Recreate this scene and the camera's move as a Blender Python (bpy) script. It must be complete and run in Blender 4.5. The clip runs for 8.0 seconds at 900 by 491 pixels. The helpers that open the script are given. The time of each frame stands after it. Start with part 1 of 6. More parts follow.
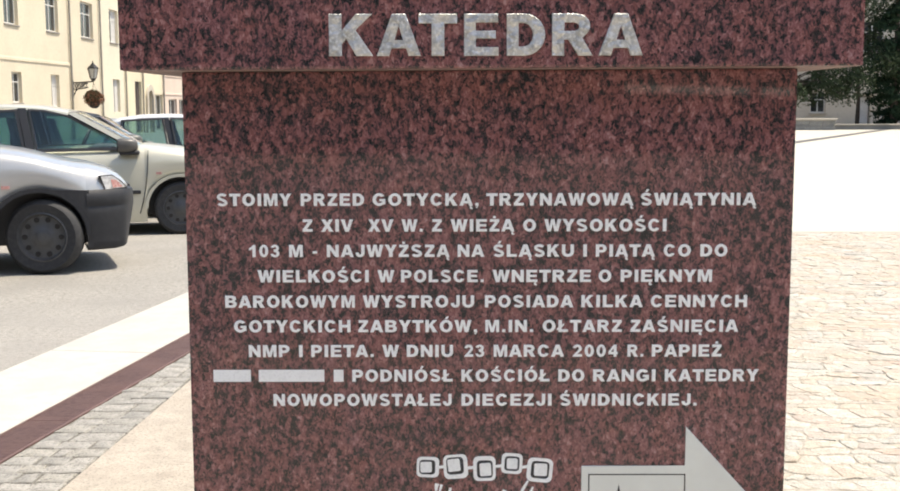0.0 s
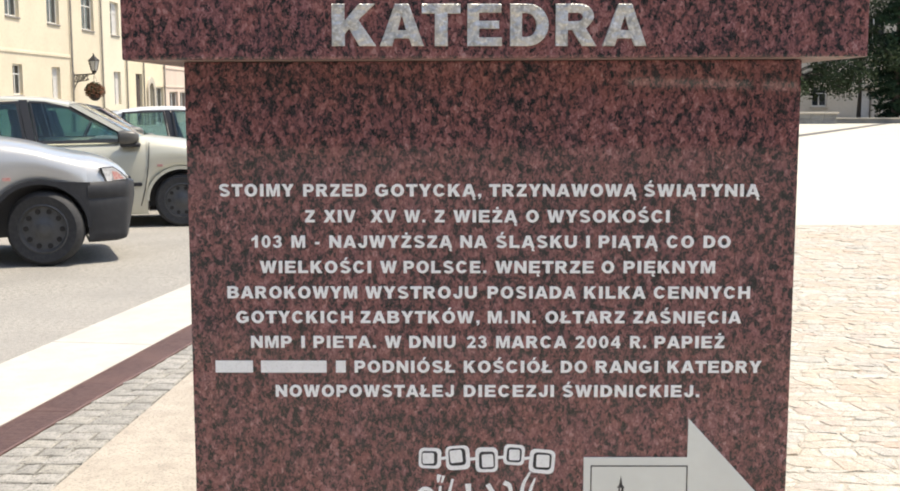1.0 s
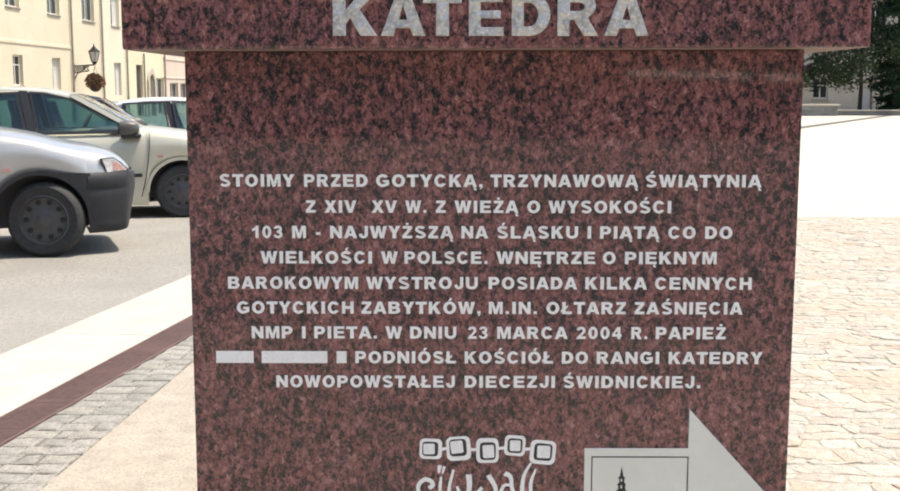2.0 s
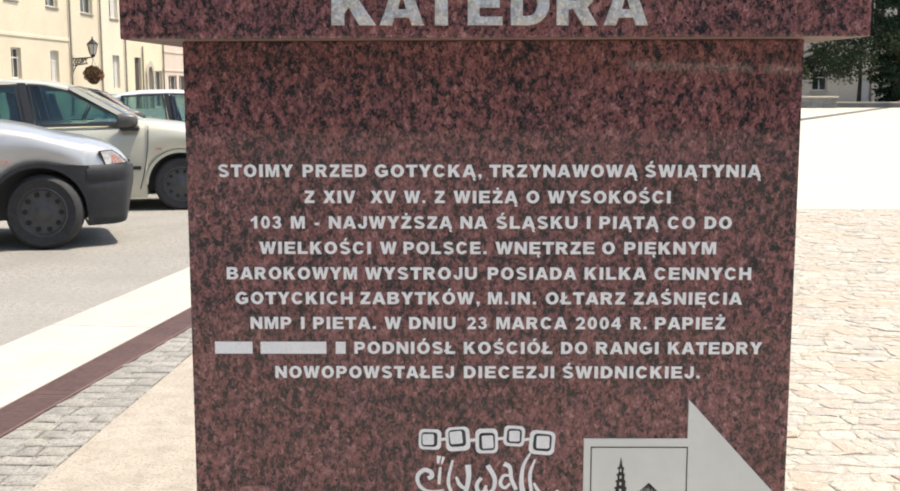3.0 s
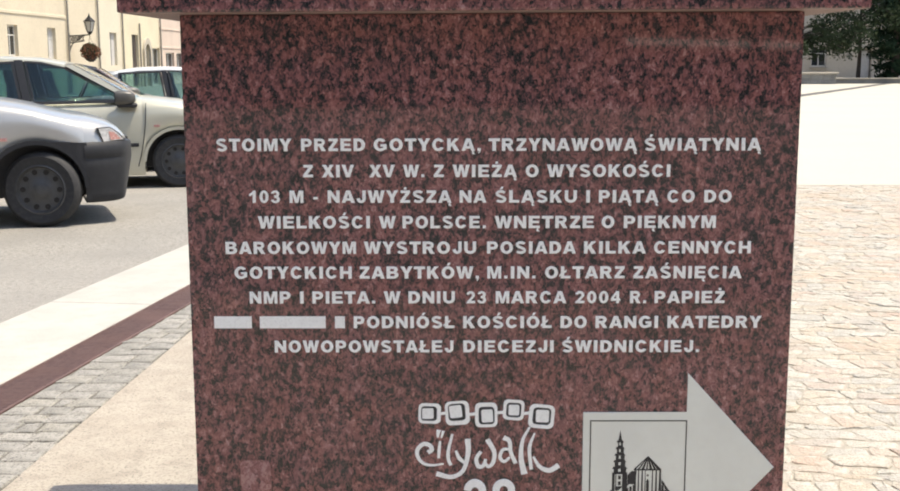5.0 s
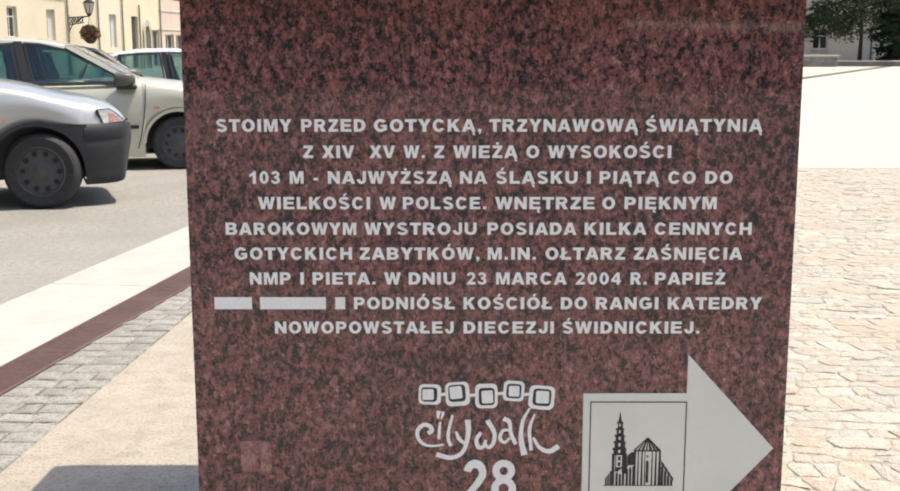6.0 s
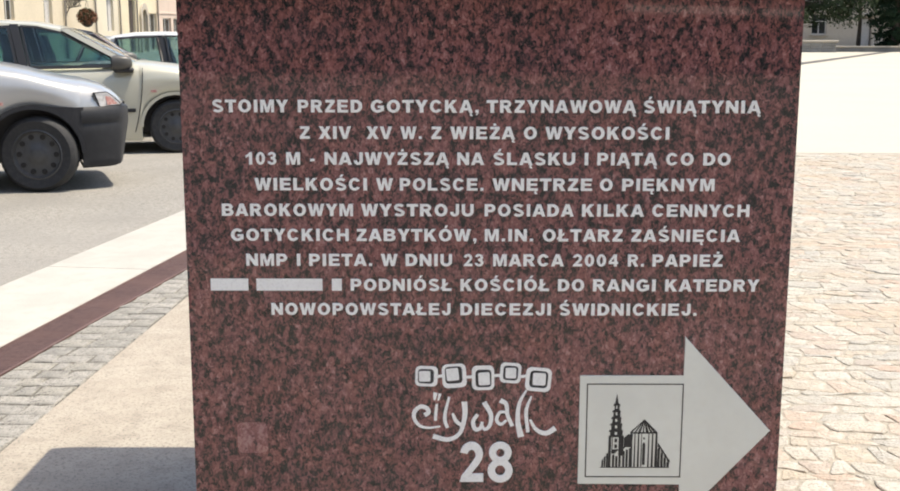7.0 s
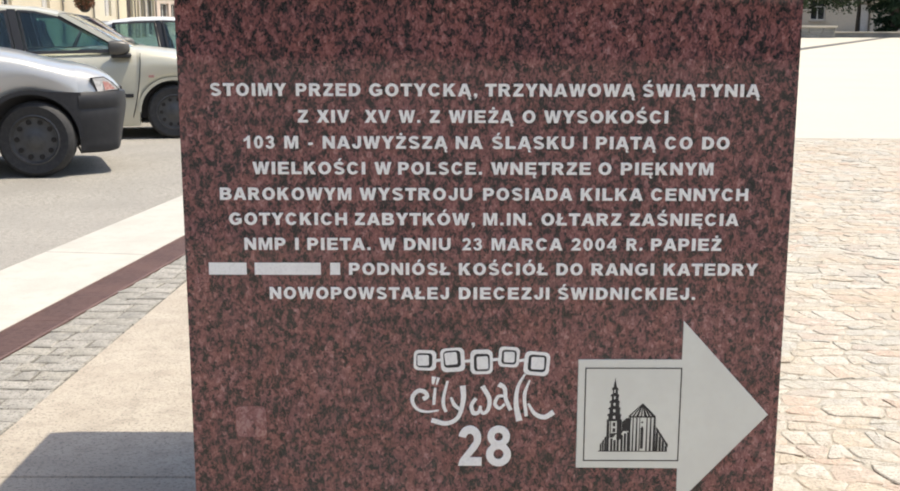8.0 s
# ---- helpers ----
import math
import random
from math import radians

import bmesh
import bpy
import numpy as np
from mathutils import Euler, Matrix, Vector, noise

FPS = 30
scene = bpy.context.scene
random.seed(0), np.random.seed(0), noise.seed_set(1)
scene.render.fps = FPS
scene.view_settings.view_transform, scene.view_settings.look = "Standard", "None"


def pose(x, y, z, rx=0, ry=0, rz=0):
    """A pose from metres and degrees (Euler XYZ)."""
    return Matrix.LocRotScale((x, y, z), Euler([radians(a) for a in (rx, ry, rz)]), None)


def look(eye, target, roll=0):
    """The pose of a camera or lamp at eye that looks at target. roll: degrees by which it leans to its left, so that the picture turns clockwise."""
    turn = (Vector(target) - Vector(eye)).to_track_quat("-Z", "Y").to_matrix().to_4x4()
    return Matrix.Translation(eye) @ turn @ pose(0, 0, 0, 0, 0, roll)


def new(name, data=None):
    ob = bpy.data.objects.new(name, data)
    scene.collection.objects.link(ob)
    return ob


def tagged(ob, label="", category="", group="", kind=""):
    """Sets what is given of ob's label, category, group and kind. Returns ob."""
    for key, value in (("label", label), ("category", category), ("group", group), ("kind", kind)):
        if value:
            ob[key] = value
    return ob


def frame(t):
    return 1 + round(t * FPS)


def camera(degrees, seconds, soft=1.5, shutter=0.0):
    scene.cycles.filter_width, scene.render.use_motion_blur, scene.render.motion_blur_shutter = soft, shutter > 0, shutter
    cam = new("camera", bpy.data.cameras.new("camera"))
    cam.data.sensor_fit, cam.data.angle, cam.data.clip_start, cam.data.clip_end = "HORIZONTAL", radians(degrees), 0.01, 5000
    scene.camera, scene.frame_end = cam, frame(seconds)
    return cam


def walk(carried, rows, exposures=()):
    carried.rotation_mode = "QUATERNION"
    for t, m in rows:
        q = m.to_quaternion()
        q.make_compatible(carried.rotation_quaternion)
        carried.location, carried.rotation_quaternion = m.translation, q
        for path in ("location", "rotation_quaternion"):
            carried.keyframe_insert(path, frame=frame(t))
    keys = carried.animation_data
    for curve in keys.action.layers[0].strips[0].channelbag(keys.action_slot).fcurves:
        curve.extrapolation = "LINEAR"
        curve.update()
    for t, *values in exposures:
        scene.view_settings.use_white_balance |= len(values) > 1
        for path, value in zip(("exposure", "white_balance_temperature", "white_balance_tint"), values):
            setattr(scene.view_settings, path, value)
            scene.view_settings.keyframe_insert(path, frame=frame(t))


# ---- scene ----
# ---------- camera ----------
cam = camera(42.81, 8.0, soft=1.8)
ROWS = [
    (0.0, -0.0697, -2.2571, 1.3521, 0.178, -6.969, 0.115),
    (0.5, -0.0725, -2.2559, 1.3502, 0.182, -7.115, 0.045),
    (1.0, -0.0736, -2.2535, 1.3471, 0.227, -7.307, 0.002),
    (1.5, -0.0748, -2.2511, 1.3463, 0.264, -7.540, -0.072),
    (3.0, -0.0749, -2.2461, 1.3392, 0.204, -8.090, -0.028),
    (3.5, -0.0745, -2.2450, 1.3387, 0.126, -8.369, 0.053),
    (4.0, -0.0740, -2.2448, 1.3368, 0.102, -8.630, 0.081),
    (5.5, -0.0764, -2.2409, 1.3305, 0.138, -9.634, 0.088),
    (6.0, -0.0762, -2.2399, 1.3285, 0.142, -10.081, 0.024),
    (6.5, -0.0750, -2.2378, 1.3242, 0.124, -10.342, -0.015),
    (7.0, -0.0748, -2.2349, 1.3206, 0.051, -10.827, -0.117),
    (7.5, -0.0749, -2.2334, 1.3179, -0.001, -11.315, -0.151),
    (8.0, -0.0751, -2.2334, 1.3164, -0.031, -11.526, -0.140),
]
walk(cam, [(t, pose(x, y, z, 90 + pitch, roll, yaw)) for t, x, y, z, yaw, pitch, roll in ROWS],
     exposures=((0.0, 0.93, 6950, 10), (3.5, 0.87, 6950, 10), (5.5, 0.81, 6950, 10), (8.0, 0.79, 6950, 10)))

# ---------- daylight ----------
SUN_TO = Vector((0.645, 0.105, 1.6)).normalized()
world = bpy.data.worlds.new("daylight")
scene.world = world
world.use_nodes = True
wn = world.node_tree.nodes
sky = wn.new("ShaderNodeTexSky")
sky.sky_type = "NISHITA"
sky.sun_disc = False
sky.sun_elevation = math.asin(SUN_TO.z)
sky.sun_rotation = math.atan2(SUN_TO.x, SUN_TO.y)
sky.air_density, sky.dust_density, sky.ozone_density = 1.0, 2.0, 1.0
world.node_tree.links.new(sky.outputs[0], wn["Background"].inputs[0])
wn["Background"].inputs[1].default_value = 0.15
sun = new("sun", bpy.data.lights.new("sun", "SUN"))
sun.data.energy, sun.data.angle, sun.data.color = 3.35, radians(0.5), (1.0, 0.945, 0.84)
sun.matrix_world = look(SUN_TO * 60, (0, 0, 0))


# ---------- materials ----------
def mat(name, base, rough=0.6, metal=0.0, vary=(), bump=(), coat=0.0, island=0.0, obj=0.0, spec=0.5, squash=1.0):
    """vary: rows of (scale, detail, low, high, colour, strength) of noise laid over the base; bump: rows of (scale, distance)."""
    m = bpy.data.materials.new(name)
    m.use_nodes = True
    nt = m.node_tree
    n, l = nt.nodes, nt.links
    b = n["Principled BSDF"]
    b.inputs["Roughness"].default_value, b.inputs["Metallic"].default_value = rough, metal
    b.inputs["Coat Weight"].default_value = coat
    b.inputs["Coat Roughness"].default_value = 0.05
    b.inputs["Specular IOR Level"].default_value = spec
    co = n.new("ShaderNodeTexCoord")
    place = n.new("ShaderNodeMapping")
    place.inputs["Scale"].default_value = (1, 1, squash)
    l.new(co.outputs["Object"], place.inputs["Vector"])
    rgb = n.new("ShaderNodeRGB")
    rgb.outputs[0].default_value = (*base, 1)
    out = rgb.outputs[0]
    for scale, detail, low, high, colour, strength in vary:
        t = n.new("ShaderNodeTexNoise")
        t.inputs["Scale"].default_value, t.inputs["Detail"].default_value = scale, detail
        l.new(place.outputs[0], t.inputs["Vector"])
        r = n.new("ShaderNodeMapRange")
        r.inputs[1].default_value, r.inputs[2].default_value = low, high
        r.inputs[3].default_value, r.inputs[4].default_value = 0, strength
        l.new(t.outputs[0], r.inputs[0])
        x = n.new("ShaderNodeMix")
        x.data_type = "RGBA"
        l.new(r.outputs[0], x.inputs[0])
        l.new(out, x.inputs[6])
        x.inputs[7].default_value = (*colour, 1)
        out = x.outputs[2]
    for amount, node, sock in ((island, "ShaderNodeNewGeometry", "Random Per Island"), (obj, "ShaderNodeObjectInfo", "Random")):
        if amount:
            g = n.new(node)
            r = n.new("ShaderNodeMapRange")
            r.inputs[3].default_value, r.inputs[4].default_value = 1 - amount, 1 + amount
            l.new(g.outputs[sock], r.inputs[0])
            x = n.new("ShaderNodeVectorMath")
            x.operation = "SCALE"
            l.new(out, x.inputs[0])
            l.new(r.outputs[0], x.inputs["Scale"])
            out = x.outputs[0]
    l.new(out, b.inputs["Base Color"])
    last = None
    for scale, dist in bump:
        t = n.new("ShaderNodeTexNoise")
        t.inputs["Scale"].default_value, t.inputs["Detail"].default_value = scale, 4
        l.new(place.outputs[0], t.inputs["Vector"])
        u = n.new("ShaderNodeBump")
        u.inputs["Distance"].default_value = dist
        u.inputs["Strength"].default_value = 1.0
        l.new(t.outputs[0], u.inputs["Height"])
        if last:
            l.new(last.outputs[0], u.inputs["Normal"])
        last = u
    if last:
        l.new(last.outputs[0], b.inputs["Normal"])
    return m


def glass(name, tint, rough=0.02):
    m = mat(name, tint, rough)
    b = m.node_tree.nodes["Principled BSDF"]
    b.inputs["Transmission Weight"].default_value = 1.0
    b.inputs["IOR"].default_value = 1.45
    return m


def stone(name, colours, rough=0.75, fleck=(), bump=(), source="obj"):
    """A stone whose pieces each take one of the colours at random, with flecks: rows of (scale, low, high, colour, strength)."""
    m = mat(name, (0.3, 0.3, 0.3), rough, vary=[(s, 5, a, b, c, k) for s, a, b, c, k in fleck], bump=bump)
    nt = m.node_tree
    n, l = nt.nodes, nt.links
    ramp = n.new("ShaderNodeValToRGB")
    ramp.color_ramp.interpolation = "LINEAR"
    els = ramp.color_ramp.elements
    while len(els) < len(colours):
        els.new(0.5)
    for i, c in enumerate(colours):
        els[i].position = i / max(1, len(colours) - 1)
        els[i].color = (*c, 1)
    src = n.new("ShaderNodeObjectInfo").outputs["Random"] if source == "obj" else n.new("ShaderNodeNewGeometry").outputs["Random Per Island"]
    l.new(src, ramp.inputs[0])
    for link in list(l):
        if link.from_node.type == "RGB":
            to = link.to_socket
            l.remove(link)
            l.new(ramp.outputs[0], to)
    return m


def granite(name, rough, spec=0.5, lift=0.0):
    """Red granite of interlocking crystals: each grain takes its colour at random, with darker clusters and black flecks."""
    m = bpy.data.materials.new(name)
    m.use_nodes = True
    n, l = m.node_tree.nodes, m.node_tree.links
    b = n["Principled BSDF"]
    b.inputs["Roughness"].default_value, b.inputs["Specular IOR Level"].default_value = rough, spec
    co = n.new("ShaderNodeTexCoord")
    place = n.new("ShaderNodeMapping")
    place.inputs["Scale"].default_value = (1, 1, 0.68)
    l.new(co.outputs["Object"], place.inputs["Vector"])

    def noise_tex(scale, detail, out="Fac"):
        t = n.new("ShaderNodeTexNoise")
        t.inputs["Scale"].default_value, t.inputs["Detail"].default_value = scale, detail
        l.new(place.outputs[0], t.inputs["Vector"])
        return t.outputs[out]

    def math_node(op, a, c):
        t = n.new("ShaderNodeMath")
        t.operation = op
        for k, v in enumerate((a, c)):
            if isinstance(v, (int, float)):
                t.inputs[k].default_value = v
            else:
                l.new(v, t.inputs[k])
        return t.outputs[0]

    wob = n.new("ShaderNodeVectorMath")
    wob.operation = "MULTIPLY_ADD"
    l.new(noise_tex(140, 3, "Color"), wob.inputs[0])
    wob.inputs[1].default_value = (0.014, 0.014, 0.014)
    l.new(place.outputs[0], wob.inputs[2])

    def grains(scale):
        v = n.new("ShaderNodeTexVoronoi")
        v.inputs["Scale"].default_value = scale
        l.new(wob.outputs[0], v.inputs["Vector"])
        s = n.new("ShaderNodeSeparateColor")
        l.new(v.outputs["Color"], s.inputs[0])
        return s.outputs[0]

    value = math_node("ADD", math_node("MULTIPLY", grains(118), 0.38), math_node("MULTIPLY", grains(270), 0.42))
    value = math_node("ADD", value, math_node("MULTIPLY", grains(560), 0.20))
    value = math_node("ADD", value, math_node("MULTIPLY", math_node("SUBTRACT", noise_tex(62, 5), 0.5), 0.95))
    value = math_node("ADD", value, math_node("MULTIPLY", math_node("SUBTRACT", noise_tex(6, 3), 0.5), 0.45))
    value = math_node("ADD", value, lift)
    ramp = n.new("ShaderNodeValToRGB")
    els = ramp.color_ramp.elements
    rows = ((0.16, (0.012, 0.012, 0.013)), (0.32, (0.030, 0.028, 0.029)), (0.41, (0.078, 0.042, 0.043)), (0.50, (0.145, 0.060, 0.060)), (0.68, (0.215, 0.088, 0.086)), (0.86, (0.290, 0.138, 0.130)), (1.0, (0.36, 0.21, 0.20)))
    while len(els) < len(rows):
        els.new(0.5)
    for e, (p, c) in zip(els, rows):
        e.position, e.color = p, (*c, 1)
    l.new(value, ramp.inputs[0])
    drift = n.new("ShaderNodeValToRGB")
    for e, (p, c) in zip(drift.color_ramp.elements, ((0.36, (0.98, 0.99, 1.03)), (0.64, (1.05, 1.0, 0.95)))):
        e.position, e.color = p, (*c, 1)
    l.new(noise_tex(24, 3), drift.inputs[0])
    tone = n.new("ShaderNodeVectorMath")
    tone.operation = "MULTIPLY"
    l.new(ramp.outputs[0], tone.inputs[0])
    l.new(drift.outputs[0], tone.inputs[1])
    l.new(tone.outputs[0], b.inputs["Base Color"])
    return m


M_GRANITE = granite("polished_red_granite", 0.035)
M_FADED = granite("faded_granite", 0.4, lift=0.30)
M_SAWN = mat("sawn_red_granite", (0.27, 0.195, 0.178), 0.75, vary=[(70, 4, 0.48, 0.64, (0.16, 0.11, 0.10), 0.6), (5, 3, 0.4, 0.7, (0.22, 0.14, 0.125), 0.6)], bump=[(150, 0.001)])
M_INLAY = mat("pale_grey_inlay", (0.87, 0.88, 0.865), 0.5, vary=[(220, 3, 0.5, 0.7, (0.62, 0.62, 0.61), 0.5), (25, 3, 0.45, 0.7, (0.76, 0.76, 0.75), 0.5)])
M_LEAF_SILVER = mat("silver_leaf", (0.57, 0.56, 0.525), 0.38, 0.6, vary=[(48, 5, 0.47, 0.60, (0.33, 0.325, 0.30), 0.7), (150, 4, 0.5, 0.62, (0.86, 0.85, 0.81), 0.5)], bump=[(34, 0.013), (110, 0.003)])
M_PLATE = mat("brushed_plate", (0.66, 0.70, 0.685), 0.36, 0.3, vary=[(9, 3, 0.4, 0.7, (0.58, 0.61, 0.60), 0.6), (60, 3, 0.45, 0.7, (0.61, 0.64, 0.625), 0.4)])
M_INK = mat("black_print", (0.02, 0.02, 0.022), 0.6, vary=[(60, 3, 0.5, 0.7, (0.045, 0.045, 0.045), 0.6)])
M_ASPHALT = mat("worn_asphalt", (0.25, 0.235, 0.205), 0.92, vary=[(22, 4, 0.5, 0.62, (0.15, 0.14, 0.12), 0.8), 
    (55, 4, 0.45, 0.68, (0.40, 0.375, 0.33), 0.8), (130, 3, 0.52, 0.66, (0.13, 0.12, 0.11), 0.7),
    (1.3, 4, 0.42, 0.66, (0.20, 0.19, 0.17), 0.6), (0.25, 3, 0.4, 0.65, (0.30, 0.28, 0.25), 0.5)], bump=[(80, 0.006)])
M_PLAZA = mat("pale_plaza_paving", (0.47, 0.44, 0.36), 0.85, vary=[(0.35, 4, 0.42, 0.68, (0.40, 0.375, 0.33), 0.6), (14, 4, 0.5, 0.7, (0.38, 0.355, 0.31), 0.5), (90, 3, 0.5, 0.7, (0.34, 0.32, 0.28), 0.4)], bump=[(60, 0.002)])
M_BAND = mat("pale_kerb_slab", (0.42, 0.405, 0.36), 0.8, vary=[(3, 4, 0.45, 0.68, (0.36, 0.345, 0.305), 0.7), (14, 4, 0.5, 0.66, (0.36, 0.34, 0.30), 0.5), (120, 3, 0.52, 0.68, (0.30, 0.28, 0.25), 0.45)], bump=[(90, 0.0015)], obj=0.05)
M_SLAB = mat("warm_granite_slab", (0.41, 0.362, 0.292), 0.8, vary=[
    (2.2, 4, 0.42, 0.66, (0.32, 0.27, 0.21), 0.7), (11, 5, 0.46, 0.66, (0.29, 0.25, 0.20), 0.6), (70, 4, 0.52, 0.66, (0.22, 0.19, 0.16), 0.6), (130, 3, 0.57, 0.67, (0.08, 0.073, 0.065), 0.6)], bump=[(70, 0.002)], obj=0.05)
M_SETT = stone("granite_sett", [(0.27, 0.255, 0.225), (0.33, 0.31, 0.27), (0.22, 0.21, 0.185), (0.30, 0.28, 0.235)], 0.8,
               [(120, 0.50, 0.62, (0.075, 0.07, 0.062), 0.85), (30, 0.5, 0.7, (0.36, 0.34, 0.30), 0.5), (9, 0.5, 0.66, (0.17, 0.16, 0.14), 0.5)], [(60, 0.004), (18, 0.006)])
COBBLES = [(0.42, 0.39, 0.325), (0.38, 0.36, 0.315), (0.43, 0.37, 0.285), (0.46, 0.44, 0.385), (0.42, 0.355, 0.27), (0.44, 0.415, 0.35), (0.37, 0.35, 0.305), (0.43, 0.325, 0.25), (0.45, 0.415, 0.345)]
FLECK = [(170, 0.53, 0.65, (0.13, 0.118, 0.10), 0.7), (75, 0.52, 0.67, (0.24, 0.22, 0.18), 0.6), (14, 0.5, 0.7, (0.32, 0.285, 0.23), 0.6), (25, 0.55, 0.7, (0.52, 0.49, 0.43), 0.6), (1.6, 0.52, 0.66, (0.40, 0.30, 0.20), 0.45)]
M_COBBLE = stone("split_cobble", COBBLES, 0.8, FLECK, [(130, 0.003), (48, 0.006), (18, 0.005)])
M_COBBLES = stone("split_cobbles", COBBLES, 0.8, FLECK, [(130, 0.003), (48, 0.006), (18, 0.005)], "island")
M_JOINT = mat("sandy_joint", (0.34, 0.312, 0.255), 0.95, vary=[(60, 4, 0.45, 0.7, (0.20, 0.175, 0.14), 0.7), (5, 3, 0.45, 0.7, (0.36, 0.325, 0.26), 0.5)], bump=[(70, 0.004)])
M_SETT_JOINT = mat("dark_sett_joint", (0.135, 0.125, 0.106), 0.95, vary=[(60, 4, 0.45, 0.7, (0.16, 0.148, 0.125), 0.7), (5, 3, 0.45, 0.7, (0.07, 0.066, 0.056), 0.5)], bump=[(70, 0.004)])
M_DRAIN = mat("rusty_brown_grate", (0.15, 0.090, 0.078), 0.7, 0.3, vary=[(35, 4, 0.45, 0.68, (0.10, 0.055, 0.048), 0.7), (4, 3, 0.45, 0.7, (0.20, 0.115, 0.095), 0.5)])
# shade of hollows put into the base colour: drain, rim vents, house cores
M_DARK = mat("hollow_shade", (0.02, 0.018, 0.016), 0.9, vary=[(20, 3, 0.4, 0.7, (0.04, 0.035, 0.03), 0.6)])
M_RUBBER = mat("tyre_rubber", (0.022, 0.022, 0.023), 0.75, vary=[(30, 3, 0.45, 0.7, (0.05, 0.048, 0.045), 0.5)])
M_STEEL = mat("dull_steel_rim", (0.085, 0.085, 0.085), 0.55, 0.4, vary=[(20, 3, 0.45, 0.7, (0.05, 0.05, 0.05), 0.6)])
M_PLASTIC = mat("grey_bumper_plastic", (0.024, 0.025, 0.028), 0.55, spec=0.28, vary=[(18, 4, 0.45, 0.7, (0.036, 0.036, 0.039), 0.6), (160, 3, 0.5, 0.7, (0.03, 0.03, 0.032), 0.4)])
# dark base colour holds the housing's shaded-side tone instead of the body paint
M_MIRROR = mat("shaded_mirror_shell", (0.085, 0.08, 0.07), 0.4, vary=[(12, 3, 0.45, 0.7, (0.06, 0.056, 0.05), 0.6)])
M_TRIM = mat("black_trim", (0.018, 0.018, 0.02), 0.5, vary=[(40, 3, 0.5, 0.7, (0.03, 0.03, 0.03), 0.4)])
M_LAMP = mat("headlamp_glass", (0.62, 0.62, 0.62), 0.12, 0.2, vary=[(25, 3, 0.45, 0.6, (0.35, 0.35, 0.36), 0.7)], coat=1.0)
M_AMBER = mat("amber_lens", (0.44, 0.20, 0.18), 0.15, vary=[(60, 2, 0.45, 0.6, (0.58, 0.38, 0.35), 0.7)], coat=1.0)
M_CARGLASS = glass("tinted_car_glass", (0.48, 0.64, 0.63))
M_SCREEN = glass("windscreen_glass", (0.50, 0.62, 0.56))
M_SCREEN.node_tree.nodes["Principled BSDF"].inputs["IOR"].default_value = 1.22
M_SEAT = mat("seat_fabric", (0.05, 0.055, 0.065), 0.9, vary=[(60, 3, 0.45, 0.7, (0.09, 0.09, 0.10), 0.5)])
M_IRON = mat("black_iron", (0.02, 0.02, 0.021), 0.5, 0.5, vary=[(30, 3, 0.45, 0.7, (0.05, 0.045, 0.04), 0.5)])
M_FROST = mat("lantern_glass", (0.45, 0.44, 0.40), 0.3, vary=[(12, 3, 0.4, 0.7, (0.35, 0.34, 0.31), 0.5)])
M_STONE = mat("pale_sandstone", (0.47, 0.42, 0.34), 0.85, vary=[(3, 4, 0.42, 0.68, (0.36, 0.32, 0.26), 0.7), (40, 4, 0.5, 0.7, (0.30, 0.27, 0.22), 0.4)], bump=[(30, 0.004)])
M_GREYSTONE = mat("grey_wall_stone", (0.22, 0.215, 0.20), 0.9, vary=[(2.5, 4, 0.42, 0.68, (0.15, 0.147, 0.135), 0.7), (25, 4, 0.5, 0.7, (0.30, 0.29, 0.27), 0.5)], bump=[(20, 0.01)], obj=0.15)
M_WINFRAME = mat("white_window_frame", (0.62, 0.60, 0.55), 0.6, vary=[(8, 3, 0.45, 0.7, (0.5, 0.48, 0.44), 0.4)])
M_WINGLASS = mat("dark_window_glass", (0.025, 0.028, 0.03), 0.06, vary=[(1.5, 2, 0.4, 0.7, (0.05, 0.055, 0.06), 0.6)])
M_CURTAIN = mat("pale_curtain", (0.55, 0.53, 0.50), 0.8, vary=[(6, 3, 0.4, 0.7, (0.42, 0.41, 0.39), 0.6)])
M_DOOR = mat("dark_door_wood", (0.06, 0.045, 0.038), 0.6, vary=[(14, 4, 0.45, 0.7, (0.09, 0.07, 0.055), 0.6)])
M_ROOF = mat("red_roof_tile", (0.26, 0.10, 0.065), 0.85, vary=[(6, 4, 0.42, 0.68, (0.18, 0.075, 0.05), 0.7)], bump=[(8, 0.02)])
M_PIPE = mat("zinc_downpipe", (0.25, 0.23, 0.20), 0.6, 0.3, vary=[(8, 3, 0.45, 0.7, (0.18, 0.16, 0.14), 0.6)])
M_BARK = mat("bark", (0.075, 0.06, 0.048), 0.95, vary=[(12, 5, 0.42, 0.66, (0.04, 0.033, 0.027), 0.7)], bump=[(14, 0.02)])
M_LEAF = mat("broad_leaf", (0.046, 0.062, 0.032), 0.85, spec=0.15, vary=[(1.2, 3, 0.4, 0.68, (0.026, 0.045, 0.020), 0.7)], island=0.35)
M_NEEDLE = mat("conifer_needles", (0.022, 0.042, 0.022), 0.85, spec=0.15, vary=[(1.5, 3, 0.4, 0.68, (0.014, 0.028, 0.014), 0.7)], island=0.35)
